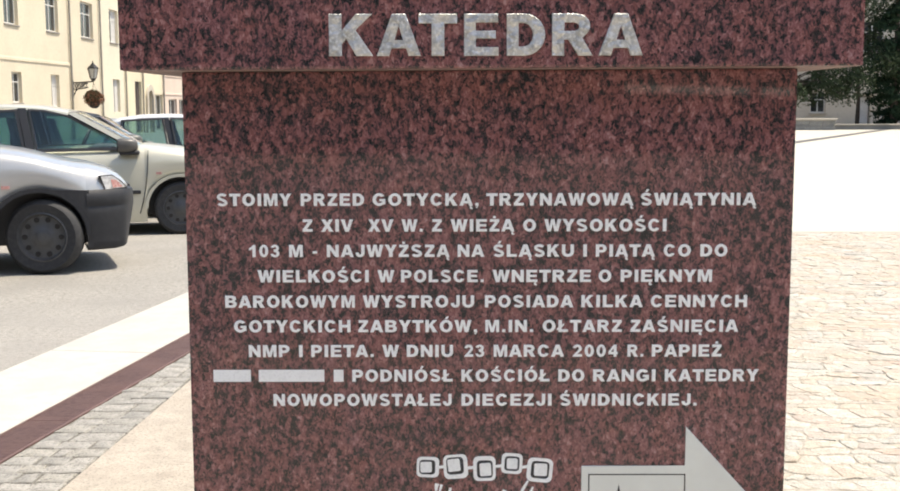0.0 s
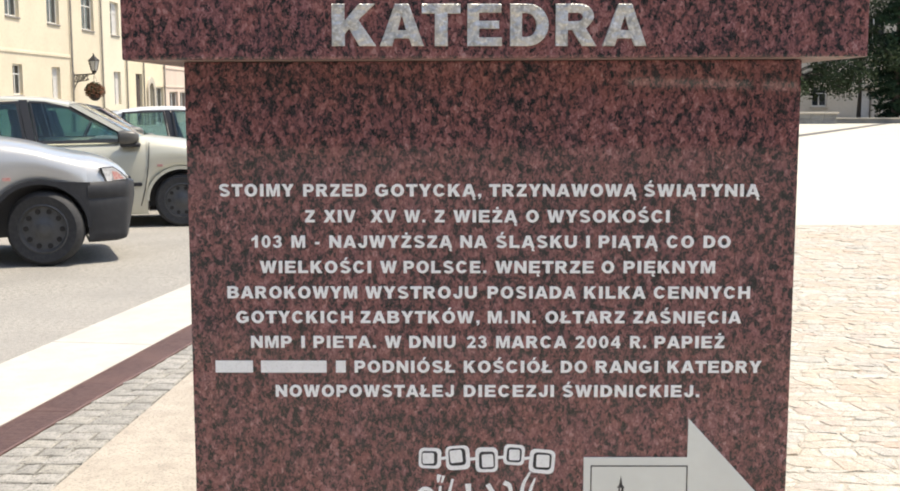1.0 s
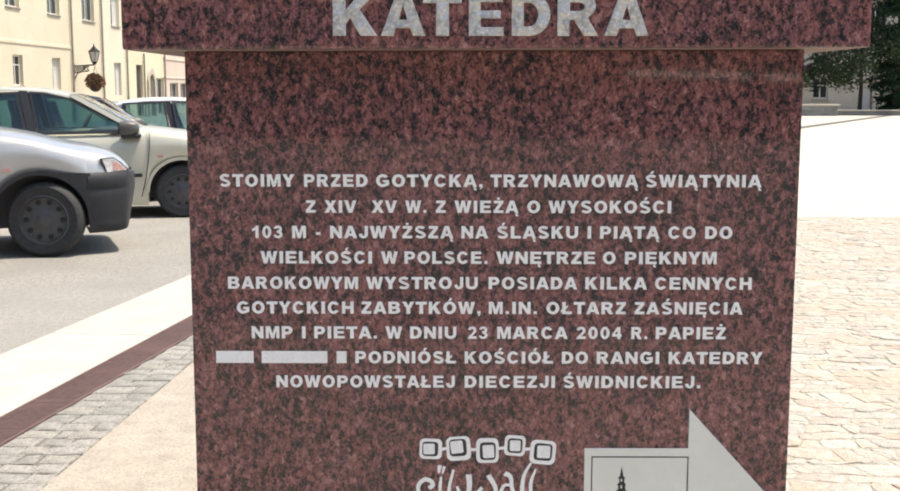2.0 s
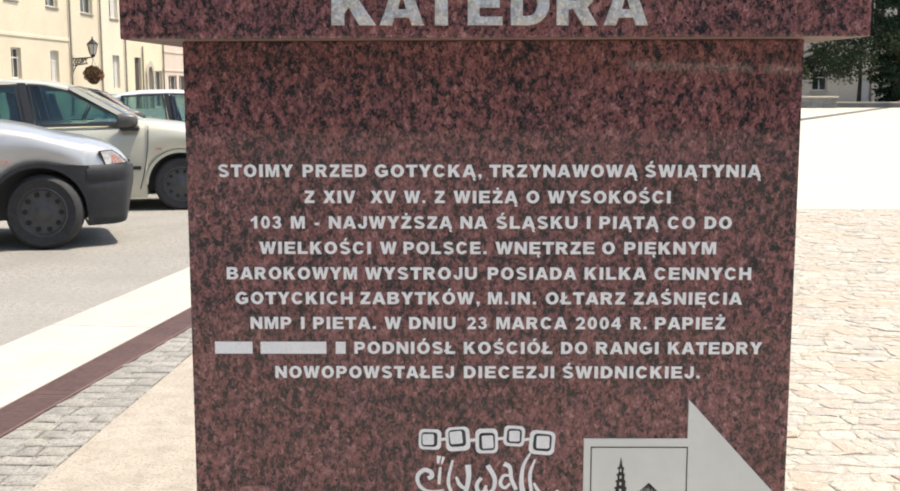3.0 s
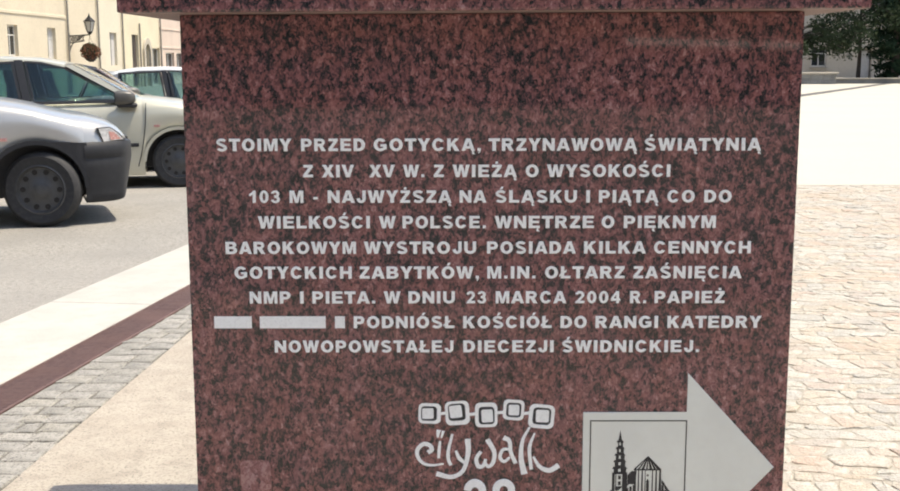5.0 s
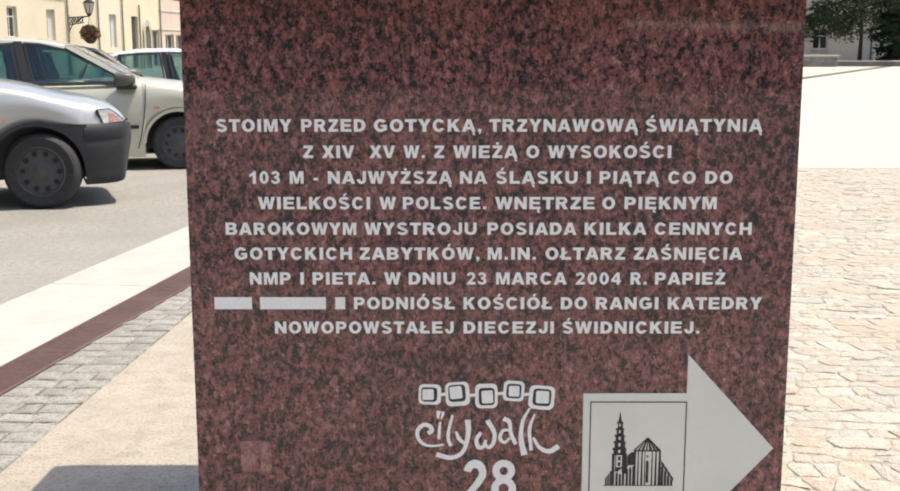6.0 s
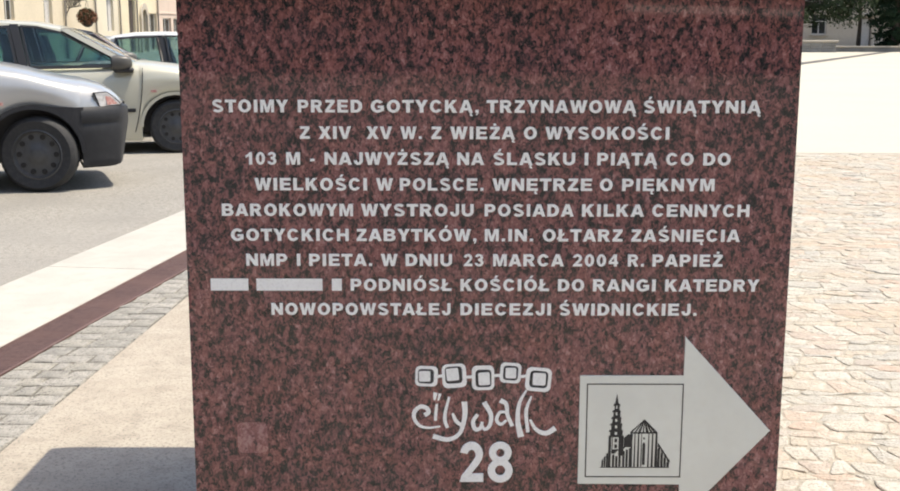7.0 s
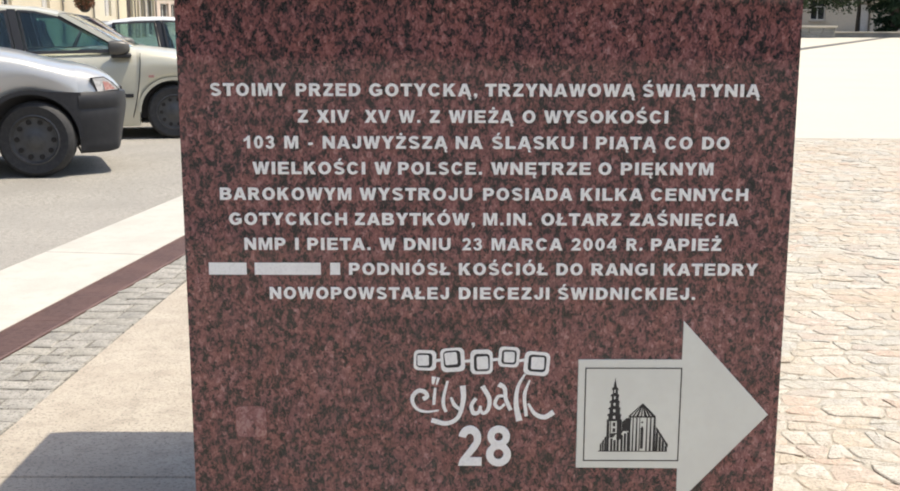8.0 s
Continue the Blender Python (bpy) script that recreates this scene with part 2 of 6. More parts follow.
M_FLOWER = mat("red_flowers", (0.17, 0.075, 0.036), 0.8, vary=[(9, 3, 0.45, 0.6, (0.11, 0.04, 0.025), 0.6)], island=0.4)


def plaster(name, base):
    k = [c * 0.84 for c in base]
    d = [c * 0.7 for c in base]
    return mat(name, base, 0.92, vary=[(0.5, 4, 0.42, 0.68, k, 0.6), (6, 4, 0.5, 0.7, d, 0.3), (40, 3, 0.5, 0.7, k, 0.4)], bump=[(30, 0.004)])


def paint(name, base, metal=0.0):
    return mat(name, base, 0.28, metal, vary=[(2.5, 3, 0.42, 0.7, [c * 0.93 for c in base], 0.6), (180, 3, 0.55, 0.7, [c * 0.8 for c in base], 0.25)], coat=0.7)


# ---------- building helpers ----------
def link(name, bm, material, parent=None, label="", smooth=False):
    bmesh.ops.recalc_face_normals(bm, faces=bm.faces)
    me = bpy.data.meshes.new(name)
    bm.to_mesh(me)
    bm.free()
    me.materials.append(material)
    if smooth:
        me.shade_smooth()
        me.set_sharp_from_angle(angle=radians(38))
    ob = new(name, me)
    ob.parent = parent
    if label:
        ob["label"] = label
    return ob


part = link


def box(bm, x0, x1, y0, y1, z0, z1):
    v = [bm.verts.new((x, y, z)) for z in (z0, z1) for x, y in ((x0, y0), (x1, y0), (x1, y1), (x0, y1))]
    for f in ((3, 2, 1, 0), (4, 5, 6, 7), (0, 1, 5, 4), (1, 2, 6, 5), (2, 3, 7, 6), (3, 0, 4, 7)):
        bm.faces.new([v[i] for i in f])
    return v


def boxm(*a, bevel=0.0, seg=1):
    bm = bmesh.new()
    box(bm, *a)
    if bevel:
        bmesh.ops.bevel(bm, geom=bm.edges[:], offset=bevel, segments=seg, profile=0.7, affect="EDGES")
    return bm


def slab(bm, pts, z0, z1):
    """A prism over a plan polygon, anticlockwise."""
    a = [bm.verts.new((x, y, z0)) for x, y in pts]
    b = [bm.verts.new((x, y, z1)) for x, y in pts]
    n = len(pts)
    bm.faces.new(a[::-1])
    bm.faces.new(b)
    for i in range(n):
        bm.faces.new((a[i], a[(i + 1) % n], b[(i + 1) % n], b[i]))


def relief(bm, pts, y_front, depth):
    """A prism standing on the pillar's face from a polygon in x and z."""
    a = [bm.verts.new((x, y_front, z)) for x, z in pts]
    b = [bm.verts.new((x, y_front + depth, z)) for x, z in pts]
    n = len(pts)
    bm.faces.new(a)
    bm.faces.new(b[::-1])
    for i in range(n):
        bm.faces.new((a[i], b[i], b[(i + 1) % n], a[(i + 1) % n]))


def ribbon(bm, pts, widths, y_front, depth):
    """A stroke of varying width along points in x and z."""
    p = [Vector(q) for q in pts]
    left, right = [], []
    for i, q in enumerate(p):
        d = (p[min(i + 1, len(p) - 1)] - p[max(i - 1, 0)]).normalized()
        nrm = Vector((-d.y, d.x)) * widths[i] / 2
        left.append(q + nrm)
        right.append(q - nrm)
    a = [[bm.verts.new((q.x, y, q.y)) for q in side] for side in (left, right) for y in (y_front, y_front + depth)]
    lf, lb, rf, rb = a
    for i in range(len(p) - 1):
        for c, d in ((lf, rf), (lb, rb), (lf, lb), (rf, rb)):
            bm.faces.new((c[i], c[i + 1], d[i + 1], d[i]))
    for i in (0, -1):
        bm.faces.new((lf[i], rf[i], rb[i], lb[i]))


def smooth_path(pts, n=6):
    """Points along a Catmull-Rom curve."""
    p = [Vector(q) for q in pts]
    p = [2 * p[0] - p[1]] + p + [2 * p[-1] - p[-2]]
    out = []
    for i in range(1, len(p) - 2):
        for k in range(n):
            t = k / n
            out.append(tuple(0.5 * (2 * p[i] + (p[i + 1] - p[i - 1]) * t + (2 * p[i - 1] - 5 * p[i] + 4 * p[i + 1] - p[i + 2]) * t * t + (3 * p[i] - p[i - 1] - 3 * p[i + 1] + p[i + 2]) * t ** 3)))
    return out + [tuple(p[-2])]


def tube(bm, pts, radii, sides=8):
    rings = []
    p = [Vector(q) for q in pts]
    for i, q in enumerate(p):
        d = (p[min(i + 1, len(p) - 1)] - p[max(i - 1, 0)]).normalized()
        a = d.orthogonal().normalized()
        b = d.cross(a)
        r = radii[i] if hasattr(radii, "__len__") else radii
        rings.append([bm.verts.new(q + (a * math.cos(k * math.tau / sides) + b * math.sin(k * math.tau / sides)) * r) for k in range(sides)])
    for i in range(len(rings) - 1):
        r0, r1 = rings[i], rings[i + 1]
        off = min(range(sides), key=lambda o: (r1[o].co - r0[0].co - (p[i + 1] - p[i])).length)
        for k in range(sides):
            bm.faces.new((r0[k], r0[(k + 1) % sides], r1[(k + 1 + off) % sides], r1[(k + off) % sides]))
    bm.faces.new(rings[0][::-1])
    bm.faces.new(rings[-1])


def lathe(bm, profile, axis="z", at=(0, 0, 0), sides=24, caps=(True, True)):
    """Turns (radius, height) points about an axis through at."""
    rings = []
    for r, h in profile:
        ring = []
        for k in range(sides):
            c, s = r * math.cos(k * math.tau / sides), r * math.sin(k * math.tau / sides)
            q = (c, s, h) if axis == "z" else (c, h, s)
            ring.append(bm.verts.new(Vector(at) + Vector(q)))
        rings.append(ring)
    for a, b in zip(rings, rings[1:]):
        for k in range(sides):
            bm.faces.new((a[k], a[(k + 1) % sides], b[(k + 1) % sides], b[k]))
    if caps[0]:
        bm.faces.new(rings[0][::-1])
    if caps[1]:
        bm.faces.new(rings[-1])


def thing(name, label, category, group="", at=None):
    ob = new(name)
    if at is not None:
        ob.matrix_basis = at
    return tagged(ob, label, category, group)


# ---------- ground ----------
def fall(x, y):
    """The street falls gently away beyond the first parked car."""
    k = min(1.0, max(0.0, (-1.7 - x) / 1.2))
    k = k * k * (3 - 2 * k)
    return -0.0165 * min(max(y - 7.0, 0.0), 24.0) * k


bm = bmesh.new()
gx = [-900, -300, -120, -60, -40, -30, -24, -20] + [-18 + i for i in range(15)] + [-3.0, -2.6, -2.3, -2.0, -1.7, -1.3, 0, 6, 20, 40, 70, 130, 300, 900]
gy = [-900, -300, -120, -60, -30, -10, -4] + [0, 2, 4, 6, 7, 8, 9, 10, 11, 12, 13, 14, 16, 18, 20, 24, 28, 31, 34, 40, 60, 90, 150, 400, 1500]
grid = [[bm.verts.new((x, y, fall(x, y))) for x in gx] for y in gy]
for j in range(len(gy) - 1):
    for i in range(len(gx) - 1):
        bm.faces.new((grid[j][i], grid[j][i + 1], grid[j + 1][i + 1], grid[j + 1][i]))
tagged(link("ground", bm, M_ASPHALT, smooth=True), "worn pale grey asphalt street and square ground", "ground", kind="structure")


def drain_top(y):
    return -1.652 + 0.1385 * (y - 4.433)


def drain_low(y):
    return -1.527 + 0.137 * (y - 3.869)


def sett_edge(y):
    return -1.372 + 0.053 * (y - 3.239)


def band_top(y):
    return -2.004 + 0.1515 * (y - 5.852)


def plan_slab(name, material, parent, x_left, x_right, y0, y1, z1, gap=0.003, tilt=0.0, z0=-0.08):
    bm = bmesh.new()
    slab(bm, [(x_left(y0) + gap, y0 + gap), (x_right(y0) - gap, y0 + gap + tilt), (x_right(y1) - gap, y1 - gap + tilt), (x_left(y1) + gap, y1 - gap)], z0, z1)
    bmesh.ops.bevel(bm, geom=[e for e in bm.edges if e.calc_length() > 0.1], offset=0.004, segments=1, affect="EDGES")
    return part(name, bm, material, parent)


def bed(name, pts, z, material, label, category="pavement"):
    bm = bmesh.new()
    slab(bm, pts, -0.12, z)
    return tagged(link(name, bm, material), label, category, kind="structure")


# pale slabs between the street and the drain
band = bed("pavement_band", [(band_top(-4.86), -4.86), (drain_top(-4.86), -4.93), (drain_top(12.74), 12.67), (band_top(12.74), 12.74)], 0.004, M_JOINT, "row of long pale kerb slabs beside the street")
for k in range(-4, 4):
    plan_slab("slab", M_BAND, band, band_top, drain_top, 3.94 + 2.2 * k, 3.94 + 2.2 * (k + 1), 0.018, tilt=-0.07)

# warm granite slabs on which the pillar's shade falls
apron = bed("pavement_apron", [(sett_edge(-4.25), -4.25), (-0.60, -4.25), (-0.60, 9.8), (sett_edge(9.8), 9.8)], 0.004, M_JOINT, "warm speckled granite slabs beside the red pillar")
for y0, y1 in ((-4.25, -1.7), (-1.7, 0.84), (0.84, 3.45), (3.45, 6.1), (6.1, 8.7)):
    plan_slab("slab", M_SLAB, apron, sett_edge, lambda y: -0.60, y0, y1, 0.014)

# far plaza
plaza = bed("pavement_plaza", [(-0.6, 9.86), (60, 9.86), (60, 60.0), (-0.6, 60.0)], 0.012, M_PLAZA, "wide smooth pale plaza paving in full sun")
bm = bmesh.new()
a0, a1 = Vector((9.03, 33.0)), Vector((23.2, 59.8))
side = (a1 - a0).normalized().orthogonal() * 0.26
slab(bm, [tuple(a0 + side), tuple(a0 - side), tuple(a1 - side), tuple(a1 + side)][::-1], 0.004, 0.017)
tagged(link("gutter", bm, mat("dark_gutter_stone", (0.10, 0.095, 0.085), 0.9, vary=[(3, 4, 0.42, 0.68, (0.07, 0.066, 0.06), 0.7), (30, 3, 0.5, 0.7, (0.14, 0.13, 0.12), 0.5)])), "dark stone gutter line crossing the plaza", "gutter", kind="structure")

# joint bed under setts and cobbles
bed("pavement_sett_bed", [(drain_low(-3.7), -3.7), (sett_edge(-3.7), -3.7), (sett_edge(6.0), 6.0), (drain_low(6.0), 6.0)], 0.0045, M_SETT_JOINT, "sandy bed of the granite sett strip")
bed("pavement_cobble_bed", [(-0.60, -3.98), (5.62, -3.98), (5.62, 9.86), (-0.60, 9.86)], 0.0105, M_JOINT, "sandy bed of the cobbled plaza edge")

# unseen closing wall added behind the camera, dark tone set for the pillar's reflection
tagged(link("wall_back", boxm(-90, 90, -31, -30, -0.2, 14), plaster("plain_back_wall", (0.27, 0.25, 0.235))), "unseen plain plastered wall added to close the square", "wall", kind="structure")

# unseen sunlit ledge added to mirror as a pale streak in the polished granite
M_STREAK_LEDGE = plaster("streak_ledge", (0.80, 0.72, 0.64))
for xa, xb in ((4.7, 8.15), (8.45, 11.5)):
    bm = bmesh.new()
    ends = [[bm.verts.new((x, y, z - 0.026 * (x - 8))) for y, z in ((-30.0, 1.58), (-29.84, 1.58), (-29.84, 1.66), (-30.0, 1.82))] for x in (xa, xb)]
    bm.faces.new(ends[0])
    bm.faces.new(ends[1][::-1])
    for i in range(4):
        bm.faces.new((ends[0][i], ends[1][i], ends[1][(i + 1) % 4], ends[0][(i + 1) % 4]))
    tagged(link("trim_streak_ledge", bm, M_STREAK_LEDGE), "added unseen sloping ledge that mirrors as a streak on the pillar", "ledge", kind="structure")

# ---------- drain ----------
for k in range(8):
    y0 = -3.7 + k * 1.25
    y1 = y0 + 1.246
    g = thing("drain_grate", "rusty brown ribbed drain grate sunk in the paving", "drain grate", "drain channel")
    bm = bmesh.new()
    for o0, o1 in ((0.0, 0.012), (0.188, 0.2)):
        f0, f1 = o0 / 0.2, o1 / 0.2
        X = lambda y, f: drain_top(y) * (1 - f) + drain_low(y) * f
        slab(bm, [(X(y0, f0), y0), (X(y0, f1), y0), (X(y1, f1), y1), (X(y1, f0), y1)], -0.05, 0.012)
    part("frame", bm, M_DRAIN, g)
    # trough floor in near-black, so the shade between the ribs is painted
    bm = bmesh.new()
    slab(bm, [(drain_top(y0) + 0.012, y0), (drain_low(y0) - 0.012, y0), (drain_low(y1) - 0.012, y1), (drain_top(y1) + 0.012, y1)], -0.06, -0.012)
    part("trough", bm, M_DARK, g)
    bm = bmesh.new()
    n = 62
    for i in range(n):
        ya = y0 + (i + 0.2) * 1.246 / n
        yb = ya + 0.0125
        slab(bm, [(drain_top(ya) + 0.0125, ya), (drain_low(ya) - 0.0125, ya), (drain_low(yb) - 0.0125, yb), (drain_top(yb) + 0.0125, yb)], -0.02, 0.009)
    part("ribs", bm, M_DRAIN, g, "close brown cross ribs")

# ---------- lettering ----------
def arc(cx, cz, rx, rz, a0, a1, n=12):
    return [(cx + rx * math.cos(radians(a0 + (a1 - a0) * i / n)), cz + rz * math.sin(radians(a0 + (a1 - a0) * i / n))) for i in range(n + 1)]


def thick(path, w, wide):
    """Outline of a stroke of even thickness w along a path in a letter that is wide times as wide as tall."""
    p = [Vector((x * wide, z)) for x, z in path]
    left, right = [], []
    for i, q in enumerate(p):
        d = (p[min(i + 1, len(p) - 1)] - p[max(i - 1, 0)]).normalized()
        nrm = Vector((-d.y, d.x)) * w / 2
        left.append(((q + nrm).x / wide, (q + nrm).y))
        right.append(((q - nrm).x / wide, (q - nrm).y))
    return left + right[::-1]


# heavy grotesque capitals and figures in a unit box: an outline, then its counters
CAPITALS = {}
CAPITALS["A"] = [[(0, 0), (0.28, 0), (0.335, 0.18), (0.665, 0.18), (0.72, 0), (1, 0), (0.655, 1), (0.345, 1)], [(0.405, 0.38), (0.595, 0.38), (0.50, 0.72)]]
CAPITALS["B"] = [[(0, 0)] + arc(0.60, 0.29, 0.40, 0.29, -90, 58) + arc(0.58, 0.74, 0.37, 0.26, -42, 90) + [(0, 1)], [(0.31, 0.20)] + arc(0.55, 0.305, 0.14, 0.105, -90, 90, 8) + [(0.31, 0.41)], [(0.31, 0.60)] + arc(0.52, 0.70, 0.12, 0.10, -90, 90, 8) + [(0.31, 0.80)]]
CAPITALS["C"] = [arc(0.5, 0.5, 0.5, 0.515, 30, 330, 28) + arc(0.5, 0.5, 0.225, 0.295, 320, 40, 22)]
CAPITALS["D"] = [[(0, 0)] + arc(0.46, 0.5, 0.54, 0.5, -90, 90, 16) + [(0, 1)], [(0.31, 0.22)] + arc(0.43, 0.5, 0.25, 0.28, -90, 90) + [(0.31, 0.78)]]
CAPITALS["E"] = [[(0, 0), (1, 0), (1, 0.21), (0.34, 0.21), (0.34, 0.41), (0.92, 0.41), (0.92, 0.60), (0.34, 0.60), (0.34, 0.79), (0.98, 0.79), (0.98, 1), (0, 1)]]
CAPITALS["G"] = [arc(0.5, 0.5, 0.5, 0.515, 36, 305, 26) + [(0.98, 0.14), (0.98, 0.55), (0.52, 0.55), (0.52, 0.36), (0.72, 0.36), (0.72, 0.265)] + arc(0.5, 0.5, 0.225, 0.295, 308, 44, 20)]
CAPITALS["H"] = [[(0, 0), (0.285, 0), (0.285, 0.39), (0.715, 0.39), (0.715, 0), (1, 0), (1, 1), (0.715, 1), (0.715, 0.62), (0.285, 0.62), (0.285, 1), (0, 1)]]
CAPITALS["I"] = [[(0, 0), (1, 0), (1, 1), (0, 1)]]
CAPITALS["J"] = [[(0.63, 1)] + arc(0.5, 0.33, 0.13, 0.13, 360, 180, 8) + [(0.37, 0.38), (0, 0.35)] + arc(0.5, 0.33, 0.5, 0.345, 180, 360, 16) + [(1, 1)]]
CAPITALS["K"] = [[(0, 0), (0.29, 0), (0.29, 0.28), (0.39, 0.41), (0.62, 0), (1, 0), (0.60, 0.62), (0.98, 1), (0.61, 1), (0.29, 0.60), (0.29, 1), (0, 1)]]
CAPITALS["L"] = [[(0, 0), (1, 0), (1, 0.22), (0.36, 0.22), (0.36, 1), (0, 1)]]
CAPITALS["Ł"] = [[(0.03, 0), (1, 0), (1, 0.22), (0.38, 0.22), (0.38, 0.42), (0.60, 0.55), (0.60, 0.73), (0.38, 0.60), (0.38, 1), (0.03, 1), (0.03, 0.39), (-0.12, 0.30), (-0.12, 0.12), (0.03, 0.21)]]
CAPITALS["M"] = [[(0, 0), (0.215, 0), (0.215, 0.68), (0.39, 0), (0.61, 0), (0.785, 0.68), (0.785, 0), (1, 0), (1, 1), (0.675, 1), (0.5, 0.36), (0.325, 1), (0, 1)]]
CAPITALS["N"] = [[(0, 0), (0.275, 0), (0.275, 0.57), (0.715, 0), (1, 0), (1, 1), (0.725, 1), (0.725, 0.44), (0.285, 1), (0, 1)]]
CAPITALS["O"] = [arc(0.5, 0.5, 0.5, 0.515, 0, 348.75, 31), arc(0.5, 0.5, 0.225, 0.295, 0, 345, 23)]
CAPITALS["P"] = [[(0, 0), (0.32, 0), (0.32, 0.34)] + arc(0.60, 0.67, 0.40, 0.33, -90, 90) + [(0, 1)], [(0.32, 0.55)] + arc(0.55, 0.67, 0.13, 0.12, -90, 90, 8) + [(0.32, 0.79)]]
CAPITALS["R"] = [[(0, 0), (0.30, 0), (0.30, 0.38), (0.40, 0.38), (0.65, 0), (1, 0), (0.74, 0.42)] + arc(0.57, 0.705, 0.36, 0.295, -52, 90) + [(0, 1)], [(0.30, 0.59)] + arc(0.53, 0.69, 0.13, 0.10, -90, 90, 8) + [(0.30, 0.79)]]
CAPITALS["S"] = [thick(arc(0.5, 0.728, 0.355, 0.180, 22, 232, 14) + arc(0.5, 0.268, 0.365, 0.180, 52, -160, 14), 0.22, 0.88)]
CAPITALS["T"] = [[(0.335, 0), (0.67, 0), (0.67, 0.77), (1, 0.77), (1, 1), (0, 1), (0, 0.77), (0.335, 0.77)]]
CAPITALS["U"] = [[(0, 1)] + arc(0.5, 0.38, 0.5, 0.395, 180, 360, 16) + [(1, 1), (0.715, 1)] + arc(0.5, 0.38, 0.215, 0.17, 360, 180, 12) + [(0.285, 1)]]
CAPITALS["V"] = [[(0.345, 0), (0.655, 0), (1, 1), (0.70, 1), (0.5, 0.30), (0.30, 1), (0, 1)]]
CAPITALS["W"] = [[(0.19, 0), (0.40, 0), (0.5, 0.58), (0.60, 0), (0.81, 0), (1, 1), (0.785, 1), (0.695, 0.38), (0.595, 1), (0.405, 1), (0.305, 0.38), (0.215, 1), (0, 1)]]
CAPITALS["X"] = [[(0, 0), (0.33, 0), (0.5, 0.30), (0.67, 0), (1, 0), (0.68, 0.51), (0.97, 1), (0.65, 1), (0.5, 0.73), (0.35, 1), (0.03, 1), (0.32, 0.51)]]
CAPITALS["Y"] = [[(0.345, 0), (0.655, 0), (0.655, 0.42), (1, 1), (0.67, 1), (0.5, 0.66), (0.33, 1), (0, 1), (0.345, 0.42)]]
CAPITALS["Z"] = [[(0, 0), (1, 0), (1, 0.22), (0.43, 0.22), (0.98, 0.80), (0.98, 1), (0.04, 1), (0.04, 0.78), (0.56, 0.78), (0, 0.20)]]
CAPITALS["0"] = [arc(0.5, 0.5, 0.5, 0.515, 0, 348.75, 31), arc(0.5, 0.5, 0.165, 0.31, 0, 345, 23)]
CAPITALS["1"] = [[(0.52, 0), (1, 0), (1, 1), (0.62, 1), (0.38, 0.84), (0, 0.74), (0, 0.54), (0.28, 0.59), (0.52, 0.68)]]
CAPITALS["2"] = [[(0, 0), (1, 0), (1, 0.215), (0.50, 0.215), (0.80, 0.43)] + arc(0.5, 0.70, 0.48, 0.315, -25, 172, 16) + arc(0.5, 0.68, 0.17, 0.13, 170, -30, 10) + [(0.40, 0.40), (0.08, 0.16)]]
CAPITALS["3"] = [arc(0.48, 0.285, 0.50, 0.30, 185, 402, 18) + arc(0.47, 0.73, 0.46, 0.285, -40, 170, 16) + arc(0.47, 0.73, 0.15, 0.105, 170, -80, 10) + [(0.36, 0.625), (0.36, 0.43)] + arc(0.46, 0.29, 0.19, 0.125, 90, -170, 12)]
CAPITALS["4"] = [[(0.56, 0), (0.87, 0), (0.87, 0.20), (1, 0.20), (1, 0.40), (0.87, 0.40), (0.87, 1), (0.55, 1), (0, 0.40), (0, 0.20), (0.56, 0.20)], [(0.28, 0.40), (0.56, 0.40), (0.56, 0.70)]]
CAPITALS["8"] = [arc(0.5, 0.285, 0.5, 0.30, 130, 410, 26) + arc(0.5, 0.745, 0.45, 0.27, -48, 228, 26), arc(0.5, 0.295, 0.20, 0.125, 0, 340, 17), arc(0.5, 0.735, 0.165, 0.105, 0, 340, 17)]
CAPITALS["-"] = [[(0, 0.28), (1, 0.28), (1, 0.48), (0, 0.48)]]
CAPITALS["."] = [[(0, 0), (1, 0), (1, 0.23), (0, 0.23)]]
CAPITALS[","] = [[(0.28, -0.20), (0.62, -0.16), (0.92, -0.04), (1, 0.08), (1, 0.23), (0, 0.23), (0, 0), (0.44, 0), (0.42, -0.08), (0.20, -0.12)]]

WIDE = dict(A=722, B=722, C=722, D=722, E=667, F=611, G=778, H=722, I=278, J=556, K=722, L=611, M=833, N=722, O=778, P=667, R=722, S=667, T=611, U=722, V=667, W=944, X=667, Y=667, Z=611)
PLAIN = str.maketrans("ĄĆĘŃÓŚŻŹ", "ACENOSZZ")


def advance(ch):
    base = ch.translate(PLAIN)
    return {" ": 300, ".": 278, ",": 278, "-": 333, "Ł": 611}.get(base, 556 if base.isdigit() else WIDE.get(base, 700)) / 1000


